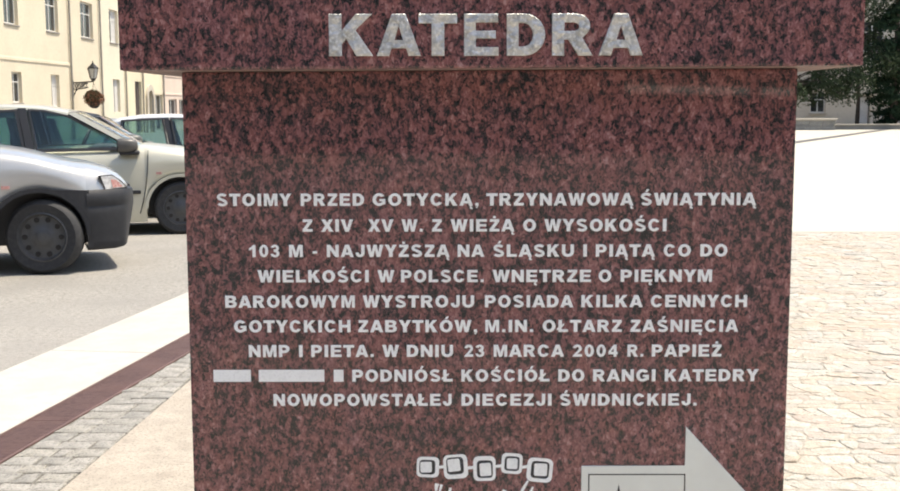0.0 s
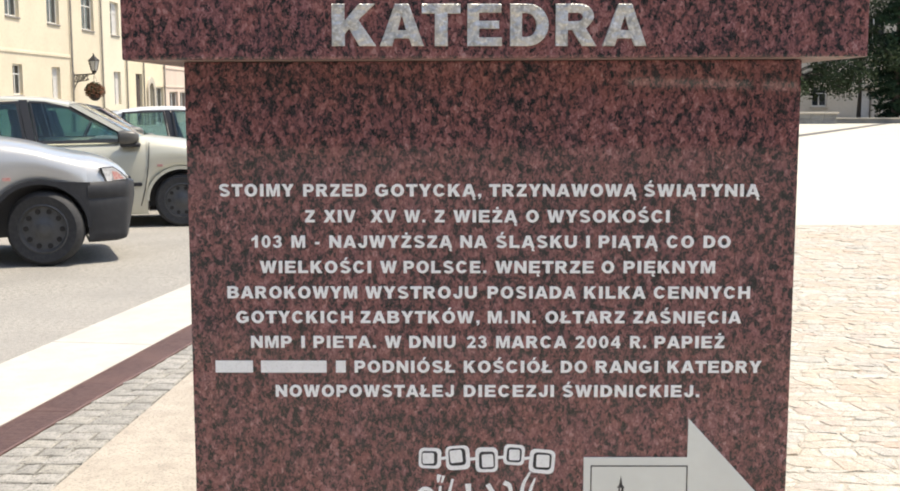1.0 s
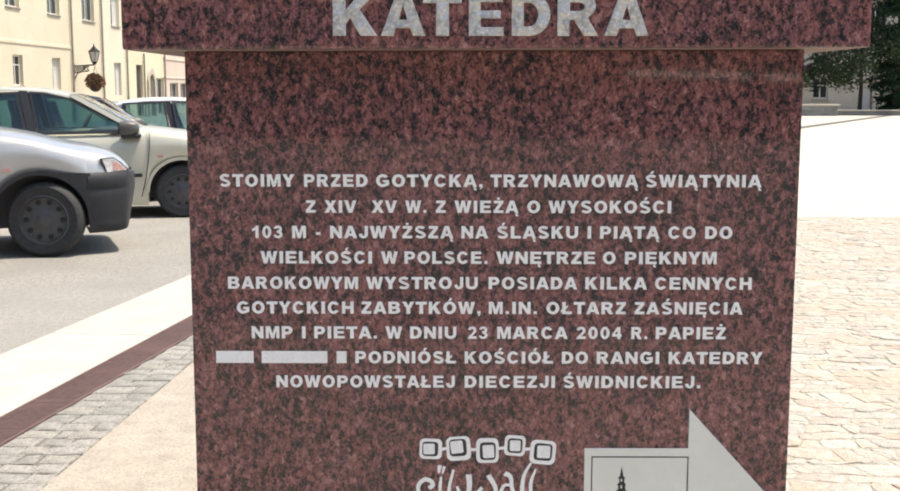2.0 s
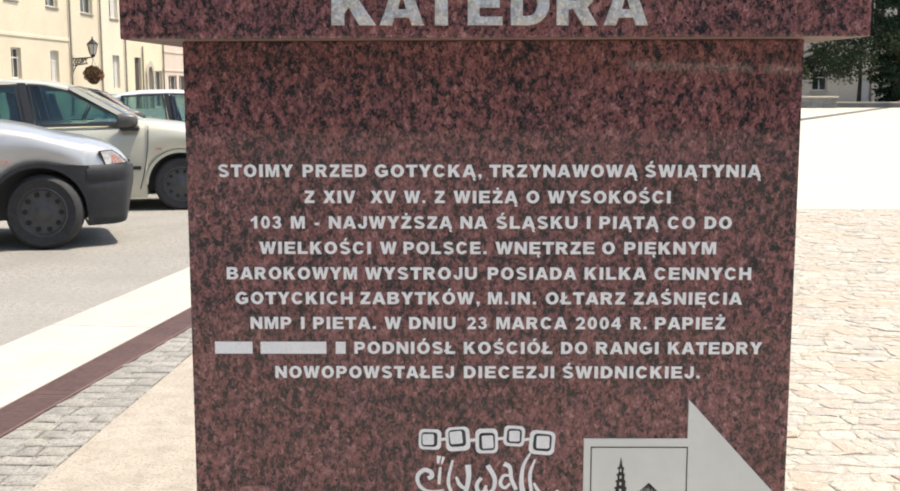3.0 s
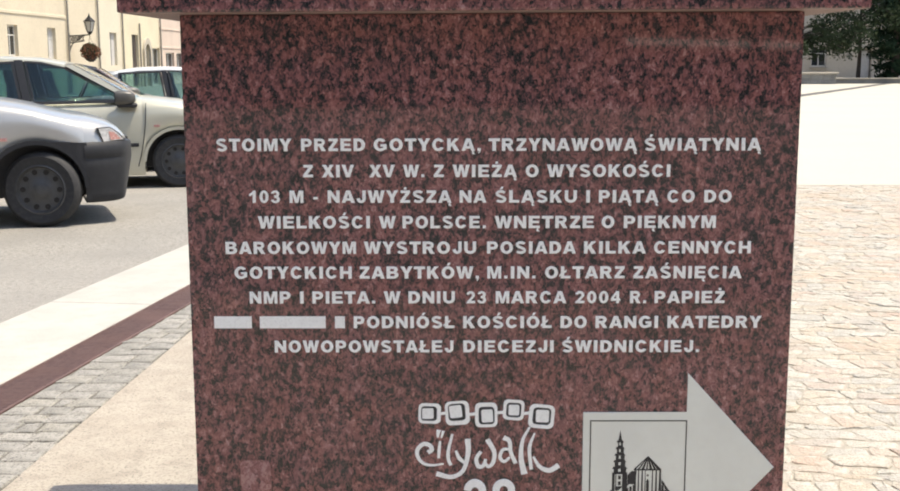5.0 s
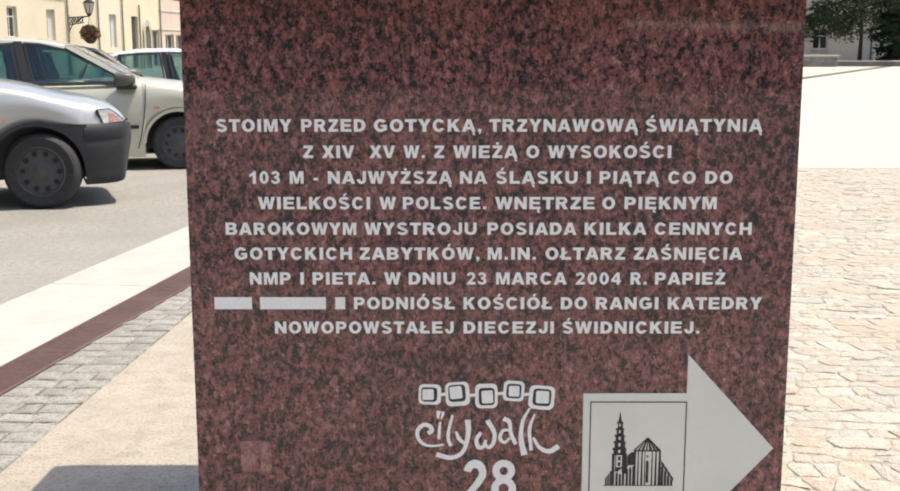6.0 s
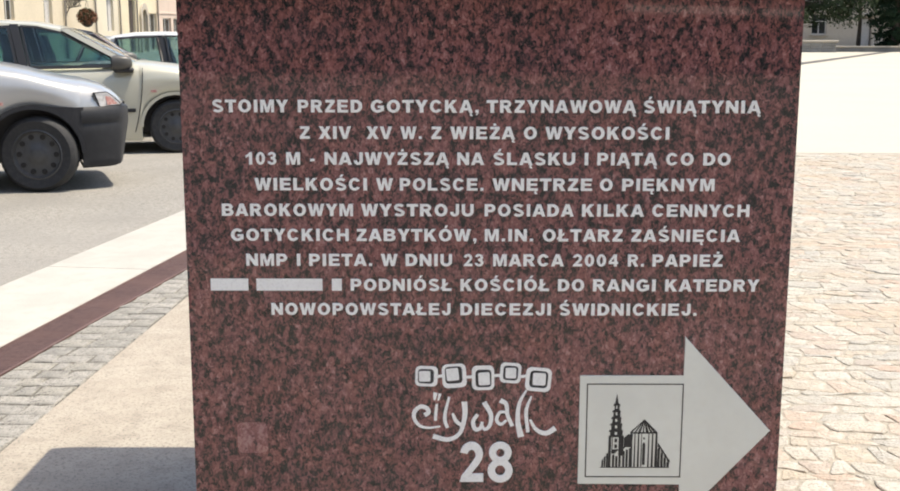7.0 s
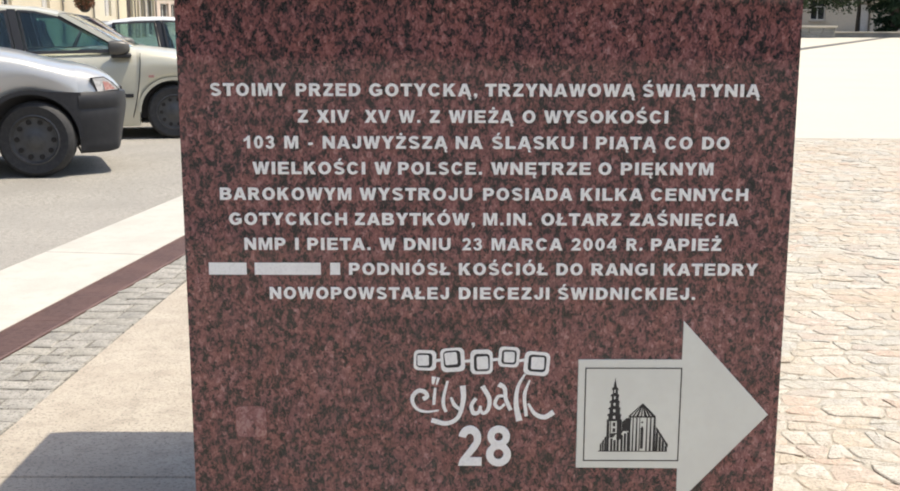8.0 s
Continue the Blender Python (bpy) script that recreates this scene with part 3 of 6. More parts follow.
def letter_mesh(bm, loops, x0, x1, z0, z1, y_front, depth, bevel=0.0):
    """Fills the loops on the plane y_front + depth and raises them to y_front, with a worn rim."""
    w, h = x1 - x0, z1 - z0
    edges = []
    for loop in loops:
        v = [bm.verts.new((x0 + u * w, y_front + depth, z0 + t * h)) for u, t in loop]
        edges += [bm.edges.new((v[i], v[(i + 1) % len(v)])) for i in range(len(v))]
    made = bmesh.ops.triangle_fill(bm, edges=edges, use_beauty=True)
    faces = [g for g in made["geom"] if isinstance(g, bmesh.types.BMFace)]
    got = bmesh.ops.extrude_face_region(bm, geom=faces)
    top = {g for g in got["geom"] if isinstance(g, bmesh.types.BMVert)}
    bmesh.ops.translate(bm, vec=(0, -depth, 0), verts=list(top))
    bmesh.ops.recalc_face_normals(bm, faces=bm.faces)
    bm.edges.index_update()
    if bevel:
        rim = [e for e in {e for v in top for e in v.link_edges} if len(e.link_faces) == 2 and all(v in top for v in e.verts) and e.calc_face_angle() > 0.5]
        rim.sort(key=lambda e: e.index)
        bmesh.ops.bevel(bm, geom=rim, offset=bevel, segments=1, profile=0.6, affect="EDGES")


def put_word(name, letters, material, parent, y_front, depth, cap_height, baseline, bevel=0.0):
    """letters: (character, left, right) across the face."""
    bm = bmesh.new()
    c = cap_height
    for ch, x0, x1 in letters:
        base = ch.translate(PLAIN)
        letter_mesh(bm, CAPITALS[base], x0, x1, baseline, baseline + c, y_front, depth, bevel)
        m, w = (x0 + x1) / 2, c * 0.13
        if ch in "ÓŚĆŃ":
            relief(bm, [(m - w * 0.7, baseline + c * 1.07), (m + w * 0.6, baseline + c * 1.07), (m + w * 1.7, baseline + c * 1.29), (m + w * 0.1, baseline + c * 1.29)], y_front, depth)
        elif ch == "Ż":
            relief(bm, [(m - w * 0.8, baseline + c * 1.07), (m + w * 0.8, baseline + c * 1.07), (m + w * 0.8, baseline + c * 1.25), (m - w * 0.8, baseline + c * 1.25)], y_front, depth)
        elif ch in "ĄĘ":
            r = x1 - (0.0 if ch == "Ą" else 0.25) * w
            relief(bm, [(r - w * 1.6, baseline - c * 0.01), (r - w * 0.5, baseline - c * 0.01), (r - w * 0.9, baseline - c * 0.13), (r - w * 0.1, baseline - c * 0.17), (r - w * 0.1, baseline - c * 0.26), (r - w * 1.4, baseline - c * 0.26), (r - w * 2.0, baseline - c * 0.17)], y_front, depth)
    return part(name, bm, material, parent)


def rounded(cx, cz, w, h, turn, r=0.22, n=4):
    pts = []
    for sx, sz, a0 in ((1, 1, 0), (-1, 1, 90), (-1, -1, 180), (1, -1, 270)):
        for i in range(n + 1):
            a = radians(a0 + 90 * i / n)
            u = sx * (w / 2 - r * w) + r * w * math.cos(a)
            v = sz * (h / 2 - r * h) + r * h * math.sin(a)
            c, s = math.cos(radians(turn)), math.sin(radians(turn))
            pts.append((cx + u * c - v * s, cz + u * s + v * c))
    return pts


# ---------- the pillar ----------
pillar = thing("information_pillar", "polished red granite information pillar with pale inlaid lettering", "pillar")
shaft = part("shaft", boxm(-0.6, 0.6, 0, 1.2, -0.05, 1.4190, bevel=0.006, seg=2), M_GRANITE, pillar)
cap = part("cap", boxm(-0.693, 0.693, -0.093, 1.293, 1.4197, 1.598, bevel=0.005, seg=2), M_GRANITE, pillar, "overhanging red granite cap block")

soffit = part("soffit", boxm(-0.688, 0.688, -0.088, 1.288, 1.4193, 1.4225), M_SAWN, cap, "sawn pale underside of the cap")
# the bed joint is not quite level
for ob in (shaft, cap, soffit):
    for v in ob.data.vertices:
        if 1.40 < v.co.z < 1.43:
            v.co.z += 0.0008 + 0.0045 * v.co.x

LINES = [
    ("STOIMY PRZED GOTYCKĄ, TRZYNAWOWĄ ŚWIĄTYNIĄ", -0.5385, 0.5277, 1.1554),
    ("Z XIV  XV W. Z WIEŻĄ O WYSOKOŚCI", -0.3694, 0.3532, 1.1041),
    ("103 M - NAJWYŻSZĄ NA ŚLĄSKU I PIĄTĄ CO DO", -0.4787, 0.4726, 1.0536),
    ("WIELKOŚCI W POLSCE. WNĘTRZE O PIĘKNYM", -0.4593, 0.4442, 1.0029),
    ("BAROKOWYM WYSTROJU POSIADA KILKA CENNYCH", -0.5271, 0.5152, 0.9519),
    ("GOTYCKICH ZABYTKÓW, M.IN. OŁTARZ ZAŚNIĘCIA", -0.5100, 0.4971, 0.9019),
    ("NMP I PIETA. W DNIU 23 MARCA 2004 R. PAPIEŻ", -0.4814, 0.4663, 0.8515),
    ("### ##### ## PODNIÓSŁ KOŚCIÓŁ DO RANGI KATEDRY", -0.5531, 0.5414, 0.8009),
    ("NOWOPOWSTAŁEJ DIECEZJI ŚWIDNICKIEJ.", -0.4340, 0.4191, 0.7511),
]
# hand-set spacing: how far each word's ends stand from an even setting, in millimetres
SET = [
    {0: (0.8, -1.7), 1: (-0.8, -5.1), 2: (-7.6, -2.5), 3: (-6.0, -5.1), 4: (-8.5, -2.5)},
    {4: (0.0, -2.5), 5: (-3.4, -3.4), 6: (-3.4, -2.5), 7: (-2.5, -2.5), 8: (-3.4, -1.7)},
    {3: (0.0, 1.7), 5: (0.0, 2.5), 6: (1.7, 1.7)},
    {2: (-4.2, -8.5), 3: (-9.3, -3.4), 4: (-6.8, -6.8), 5: (-6.8, -0.8)},
    {0: (0.8, -4.2), 1: (-6.0, -3.4), 2: (-0.8, -2.5), 3: (-4.2, -0.8), 4: (-2.5, -0.8)},
    {1: (-3.4, 0.0), 2: (-3.4, -1.7), 3: (-2.5, 0.0), 4: (-1.7, 0.0)},
    {2: (-1.7, -1.7), 3: (-2.5, -2.5), 4: (-4.2, -4.2), 7: (0.0, 5.1), 8: (6.0, 2.5)},
    {1: (-0.8, -6.0), 2: (-4.2, -6.8), 3: (-6.8, -6.0), 4: (-6.8, -4.2), 5: (-5.1, -6.0), 6: (-6.8, -3.4), 7: (-3.4, -0.8)},
    {0: (0.0, -6.0), 1: (-5.1, -0.8), 2: (-3.4, 0.8)},
]
CAP_H, EM = 0.0245, 0.0342
BAR_SHARE = {0: 0.556 + 0.722 + 0.722, 1: 0.667 + 0.722 + 0.944 + 0.667 + 0.611, 2: 0.278 * 2}
for (text, x0, x1, base), shifts in zip(LINES, SET):
    words = text.split(" ")
    total, count = 0.0, 0
    widths = []
    bar = 0
    for w in words:
        if w.startswith("#"):
            widths.append(BAR_SHARE[bar])
            bar += 1
        else:
            widths.append(sum(advance(c) for c in w))
        total += widths[-1]
        count += len(w)
    spaces = len(words) - 1
    em = EM
    track = ((x1 - x0) - em * (total + 0.30 * spaces)) / (count + spaces - 1)
    x = x0
    for k, (w, share) in enumerate(zip(words, widths)):
        da, db = (q / 1000 for q in shifts.get(k, (0, 0)))
        if w.startswith("#"):
            wide = share * em + track * (len(w) - 1)
            bm = bmesh.new()
            relief(bm, [(x + da, base), (x + wide + db, base), (x + wide + db, base + CAP_H), (x + da, base + CAP_H)], -0.0012, 0.004)
            part("word_bar", bm, M_INLAY, pillar)
            x += wide + track
        elif w:
            letters = []
            for c in w:
                adv = advance(c) * em
                plain = c.translate(PLAIN)
                if plain in "I.,-1":
                    half = {"I": 0.104, ".": 0.092, ",": 0.092, "-": 0.13, "1": 0.185}[plain] * em
                    letters.append((c, x + adv / 2 - half, x + adv / 2 + half))
                else:
                    sb = (-0.018 if plain in "ATVWYX" else 0.020) * em
                    letters.append((c, x + sb, x + adv - sb))
                x += adv + track
            a, b = letters[0][1], letters[-1][2]
            letters = [(c, p + da + (db - da) * (p - a) / (b - a), q + da + (db - da) * (q - a) / (b - a)) for c, p, q in letters]
            put_word("word", letters, M_INLAY, pillar, -0.0020, 0.004, CAP_H, base, 0.0007)
        x += 0.30 * em + track


bm = bmesh.new()
relief(bm, rounded(-0.479, 0.492, 0.062, 0.066, 2, 0.18), -0.0004, 0.002)
part("faded_patch", bm, M_FADED, pillar, "paler patch left by a removed sticker")

# heading: heavy silver capitals on the cap's face
for ch, x0, x1 in (("K", -0.301, -0.2188), ("A", -0.2123, -0.1302), ("T", -0.1344, -0.0629), ("E", -0.0501, 0.0139), ("D", 0.0289, 0.1003), ("R", 0.1131, 0.1889), ("A", 0.1995, 0.2817)):
    bm = bmesh.new()
    letter_mesh(bm, CAPITALS[ch], x0, x1, 1.4430, 1.5200, -0.0990, 0.0055, 0.0011)
    part("letter", bm, M_LEAF_SILVER, cap, "thick silver-leafed capital letter")


# emblem: a chain of five rounded squares
def frame_mesh(bm, outer, inner, y_front, depth):
    n = len(outer)
    for i in range(n):
        j = (i + 1) % n
        relief(bm, [outer[i], outer[j], inner[j], inner[i]], y_front, depth)
    bmesh.ops.remove_doubles(bm, verts=bm.verts, dist=1e-6)


SQUARES = [(-0.1230, 0.6237, 0.0455, 0.0425, -2), (-0.0668, 0.6245, 0.0490, 0.0500, 4), (-0.0083, 0.6205, 0.0455, 0.0515, 1), (0.0472, 0.6310, 0.0425, 0.0425, -4), (0.1038, 0.6172, 0.0520, 0.0500, -5)]
CORES = [(-0.0036, -0.0002), (-0.0034, 0.0030), (0.0020, -0.0020), (0.0006, -0.0003), (0.0018, 0.0008)]
for (cx, cz, w, h, turn), (dx, dz) in zip(SQUARES, CORES):
    bm = bmesh.new()
    frame_mesh(bm, rounded(cx, cz, w, h, turn), rounded(cx + dx * 0.35, cz + dz * 0.6, w * 0.71, h * 0.72, turn), -0.0015, 0.004)
    ring = part("emblem_ring", bm, M_INLAY, pillar)
    bm = bmesh.new()
    relief(bm, rounded(cx + dx * 0.35, cz + dz * 0.6, w * 0.71, h * 0.72, turn), -0.0006, 0.002)
    part("dark_ground", bm, M_INK, ring, "dark ground inside the emblem ring")
    bm = bmesh.new()
    relief(bm, rounded(cx + dx, cz + dz, w * 0.51, h * 0.52, turn + 3, 0.14), -0.0014, 0.002)
    part("emblem_core", bm, M_INLAY, ring)
for i in range(4):
    (ax, az, aw, *_), (bx, bz, bw, *_) = SQUARES[i], SQUARES[i + 1]
    z = (az + bz) / 2
    bm = bmesh.new()
    ribbon(bm, [(ax + aw * 0.47, z - 0.001), (bx - bw * 0.47, z + 0.0005)], [0.006, 0.006], -0.0013, 0.004)
    part("emblem_link", bm, M_INLAY, pillar)

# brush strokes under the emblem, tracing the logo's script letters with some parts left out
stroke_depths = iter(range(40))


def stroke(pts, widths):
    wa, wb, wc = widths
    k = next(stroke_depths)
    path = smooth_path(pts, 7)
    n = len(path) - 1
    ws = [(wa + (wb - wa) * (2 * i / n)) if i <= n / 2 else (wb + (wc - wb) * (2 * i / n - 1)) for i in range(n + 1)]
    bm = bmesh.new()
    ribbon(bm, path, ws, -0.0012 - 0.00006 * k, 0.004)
    part("logo_stroke", bm, M_INLAY, pillar)


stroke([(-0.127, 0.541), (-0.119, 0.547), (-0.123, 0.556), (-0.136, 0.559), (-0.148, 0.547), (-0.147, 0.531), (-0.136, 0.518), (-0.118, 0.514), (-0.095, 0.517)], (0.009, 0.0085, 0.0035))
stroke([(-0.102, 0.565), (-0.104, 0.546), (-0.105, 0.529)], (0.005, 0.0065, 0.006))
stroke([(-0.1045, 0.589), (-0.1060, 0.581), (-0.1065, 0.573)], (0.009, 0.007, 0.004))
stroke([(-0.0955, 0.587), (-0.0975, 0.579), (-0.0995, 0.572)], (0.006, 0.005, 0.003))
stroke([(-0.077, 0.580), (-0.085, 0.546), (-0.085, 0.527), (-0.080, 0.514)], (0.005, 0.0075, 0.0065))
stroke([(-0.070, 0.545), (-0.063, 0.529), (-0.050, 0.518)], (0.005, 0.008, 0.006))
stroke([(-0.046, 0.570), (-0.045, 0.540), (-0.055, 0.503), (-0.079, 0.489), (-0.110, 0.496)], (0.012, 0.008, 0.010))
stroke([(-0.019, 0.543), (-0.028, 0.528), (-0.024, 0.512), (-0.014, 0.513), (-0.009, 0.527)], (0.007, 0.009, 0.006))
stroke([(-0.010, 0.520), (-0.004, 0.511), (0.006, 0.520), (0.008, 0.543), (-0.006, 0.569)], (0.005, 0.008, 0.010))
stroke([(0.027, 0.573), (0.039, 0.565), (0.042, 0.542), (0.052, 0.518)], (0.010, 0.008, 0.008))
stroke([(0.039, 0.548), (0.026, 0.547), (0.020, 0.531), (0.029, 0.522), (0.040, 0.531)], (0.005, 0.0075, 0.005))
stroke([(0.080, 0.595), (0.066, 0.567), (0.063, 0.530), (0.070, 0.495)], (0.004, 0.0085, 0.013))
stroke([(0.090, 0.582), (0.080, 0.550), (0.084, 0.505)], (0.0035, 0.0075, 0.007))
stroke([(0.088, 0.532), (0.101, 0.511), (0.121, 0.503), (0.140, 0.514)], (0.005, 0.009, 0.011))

# the station number
for ch, x0, x1 in (("2", -0.0553, -0.0065), ("8", 0.0023, 0.0539)):
    put_word("digit", [(ch, x0, x1)], M_INLAY, pillar, -0.0022, 0.004, 0.0862, 0.3970, 0.0009)

# arrow plate with a small printed church
bm = bmesh.new()
relief(bm, [(0.1880, 0.394), (0.3978, 0.394), (0.3978, 0.3120), (0.5783, 0.5100), (0.3978, 0.7080), (0.3978, 0.6262), (0.1880, 0.6262)], -0.003, 0.006)
bmesh.ops.bevel(bm, geom=[e for e in bm.edges if all(v.co.y < -0.002 for v in e.verts)], offset=0.0008, segments=1, affect="EDGES")
plate = part("arrow_plate", bm, M_PLATE, pillar, "pale metal arrow plate with a printed church")
bm = bmesh.new()
for x0, x1, z0, z1 in ((0.2022, 0.3988, 0.6073, 0.6097), (0.2022, 0.3988, 0.4088, 0.4112), (0.2022, 0.2046, 0.4112, 0.6073), (0.3964, 0.3988, 0.4112, 0.6073)):
    relief(bm, [(x0, z0), (x1, z0), (x1, z1), (x0, z1)], -0.0034, 0.0005)
part("printed_border", bm, M_INK, plate)
bm = bmesh.new()


def ink(*pts, y=-0.0034):
    relief(bm, list(pts), y, 0.0005)


def ink_bar(x0, x1, z0, z1, y=-0.0034):
    ink((x0, z0), (x1, z0), (x1, z1), (x0, z1), y=y)


# spire: a needle over five flaring tiers, each a cornice over two flanks and a lintel
TX, FOOT = 0.2640, 0.4306
ink((TX - 0.0036, 0.5675), (TX + 0.0036, 0.5675), (TX, 0.5890))
for k in range(5):
    z1 = 0.5675 - 0.0140 * k
    z0 = z1 - 0.0140
    wide = 0.0052 + 0.0019 * k
    ink((TX - wide - 0.0022, z1 - 0.0046), (TX + wide + 0.0026, z1 - 0.0046), (TX + wide, z1), (TX - wide, z1))
    slot = 0.0016 + 0.0003 * k
    ink_bar(TX - wide + 0.0008, TX - slot, z0, z1 - 0.0044, -0.0035)
    ink_bar(TX + slot * 0.8, TX + wide + 0.0006, z0, z1 - 0.0044, -0.0035)
    ink_bar(TX - slot, TX + slot, z0, z0 + 0.0030, -0.0036)
# tower shaft: piers, belfry openings and a leaning buttress
ink_bar(TX - 0.0150, TX - 0.0095, FOOT, 0.4985)
ink_bar(TX - 0.0080, TX - 0.0062, 0.4690, 0.4985)
ink_bar(TX + 0.0058, TX + 0.0160, 0.4560, 0.4990)
ink_bar(TX - 0.0150, TX + 0.0160, 0.4955, 0.4990, -0.0035)
for k in range(2):
    ink_bar(TX - 0.0026, TX + 0.0028, 0.4845 - 0.0125 * k, 0.4925 - 0.0125 * k, -0.0035)
ink((TX - 0.0085, 0.4600), (TX - 0.0020, 0.4600), (TX + 0.0075, 0.4700), (TX - 0.0085, 0.4690))
for k in range(3):
    ink_bar(TX - 0.0066 + 0.0066 * k, TX - 0.0020 + 0.0066 * k, FOOT, 0.4580 - 0.0035 * (k % 2), -0.0036)
# stepped walls before the tower
for k in range(3):
    x = TX - 0.0280 + 0.0046 * k
    ink((x, FOOT), (x + 0.0036, FOOT), (x + 0.0036, 0.4500 + 0.0060 * k), (x, 0.4450 + 0.0075 * k))
# low nave between tower and choir
ink((TX + 0.0165, 0.4740), (TX + 0.0330, 0.4740), (TX + 0.0350, 0.5020), (TX + 0.0250, 0.5020), (TX + 0.0165, 0.4940))
for k in range(3):
    ink_bar(TX + 0.0144 + 0.0066 * k, TX + 0.0190 + 0.0066 * k, FOOT, 0.4660 + 0.0030 * k)
ink((TX + 0.0110, 0.4690), (TX + 0.0130, 0.4660), (TX + 0.0240, 0.4790), (TX + 0.0220, 0.4810), y=-0.0036)
# choir: a fan of roof ribs over tall buttresses
CX, EAVE = 0.3217, 0.5065
for k in range(7):
    u = -0.0265 + 0.0082 * k
    w = (0.0022, 0.0019, 0.0026, 0.0015, 0.0030, 0.0024, 0.0040)[k]
    ink((CX + u - w, EAVE), (CX + u + w, EAVE), (CX + 0.0008, 0.5335), (CX - 0.0008, 0.5335), y=-0.0034 - 0.00004 * k)
ink_bar(CX - 0.0285, CX + 0.0265, EAVE - 0.0030, EAVE, -0.0038)
for k in range(8):
    u = -0.0275 + 0.0071 * k
    w = (0.0044, 0.0034, 0.0042, 0.0024, 0.0012, 0.0034, 0.0046, 0.0062)[k]
    if k != 4:
        ink((CX + u, FOOT), (CX + u + w, FOOT), (CX + u + w * 0.8, EAVE), (CX + u + w * 0.2, EAVE), y=-0.0035)
ink((CX - 0.0028, 0.4360), (CX + 0.0030, 0.4360), (CX + 0.0030, 0.4800), (CX, 0.4860), (CX - 0.0028, 0.4800))
ink_bar(CX - 0.0018, CX + 0.0018, 0.4910, 0.4950)
# chapels stepping down from the choir
for k in range(4):
    x, z = CX + 0.0285 + 0.0064 * k, 0.4840 - 0.0098 * k
    ink((x, z - 0.0090), (x + 0.0066, z - 0.0150), (x + 0.0066, z - 0.0085), (x, z))
    ink_bar(x, x + 0.0050, FOOT, z - 0.0120, -0.0035)
ink_bar(0.2331, 0.3749, 0.4296, 0.4312, -0.0036)
part("printed_church", bm, M_INK, plate, "black print of a church with a spire")

# ---------- cars ----------
HW = 0.82
BELT = [(0.735, 0.48), (0.72, 0.57), (0.69, 0.655), (0.63, 0.722), (0.55, 0.770), (0.40, 0.828), (0.20, 0.880), (0.0, 0.915), (-0.25, 0.945), (-0.45, 0.960), (-0.70, 0.935), (-1.4, 0.925), (-2.2, 0.945), (-2.75, 0.97), (-2.95, 0.93), (-3.05, 0.75), (-3.08, 0.55)]
ROOFLINE = [(-0.45, 0.985), (-0.82, 1.185), (-1.14, 1.338), (-1.42, 1.392), (-1.80, 1.412), (-2.25, 1.400), (-2.60, 1.345), (-2.78, 1.20), (-2.90, 0.98)]
WB = 2.45


def along(table, x):
    """Height at x from rows that run from front to back."""
    for (xa, za), (xb, zb) in zip(table, table[1:]):
        if xb <= x <= xa:
            t = (x - xa) / (xb - xa)
            return za + (zb - za) * t
    return table[0][1] if x > table[0][0] else table[-1][1]


def half_width(x):
    front = max(0.0, (x - 0.15) / 0.585)
    back = max(0.0, (-2.70 - x) / 0.38)
    return HW * (1 - 0.26 * front ** 2.4 - 0.12 * back ** 2.4)


def lower_edge(x, low=0.205, arch=0.355):
    z = low + (0.05 * max(0, (x - 0.45) / 0.3) ** 2 if x > 0.45 else 0)
    for cx in (0.0, -WB):
        d = abs(x - cx)
        if d < arch:
            z = max(z, 0.295 + math.sqrt(arch * arch - d * d) * 0.98)
    return z


def loft(bm, rows):
    prev = None
    for ring in rows:
        ring = [bm.verts.new(q) for q in ring]
        if prev:
            for i in range(len(ring) - 1):
                bm.faces.new((prev[i], prev[i + 1], ring[i + 1], ring[i]))
            bm.faces.new((prev[-1], prev[0], ring[0], ring[-1]))
        else:
            bm.faces.new(ring[::-1])
        prev = ring
    bm.faces.new(prev)


def shell_ring(x, zb, zt, hw, crown=0.03, tuck=0.05):
    h = zt - zb
    side = [(0.80, 0.0), (1 - tuck * 1.2, 0.01), (1 - tuck * 0.5, 0.10), (1 - tuck * 0.12, 0.28), (1.0, 0.45), (0.995, 0.62), (0.975, 0.80), (0.945, 0.92), (0.89, 0.985)]
    right = [(x, -hw * u, zb + h * v) for u, v in side]
    top = [(x, -hw * k, zt + crown * (1 - k * k)) for k in (0.75, 0.5, 0.25, 0.0, -0.25, -0.5, -0.75)]
    return right + top + [(x, -a, c) for _, a, c in right[::-1]]


def stations(x0, x1):
    xs = set([x0, x1, 0.0, -WB])
    for i in range(0, 200):
        x = 0.735 - i * 0.02
        if x1 - 1e-6 <= x <= x0 + 1e-6 and (i % 6 == 0 or x > 0.45 or abs(x) < 0.40 or abs(x + WB) < 0.40 or x < -2.8):
            xs.add(round(x, 4))
    for cx in (0.0, -WB):
        for e in (-0.3549, 0.3549):
            if x1 < cx + e < x0:
                xs.add(cx + e)
    return sorted((x for x in xs if x1 <= x <= x0), reverse=True)


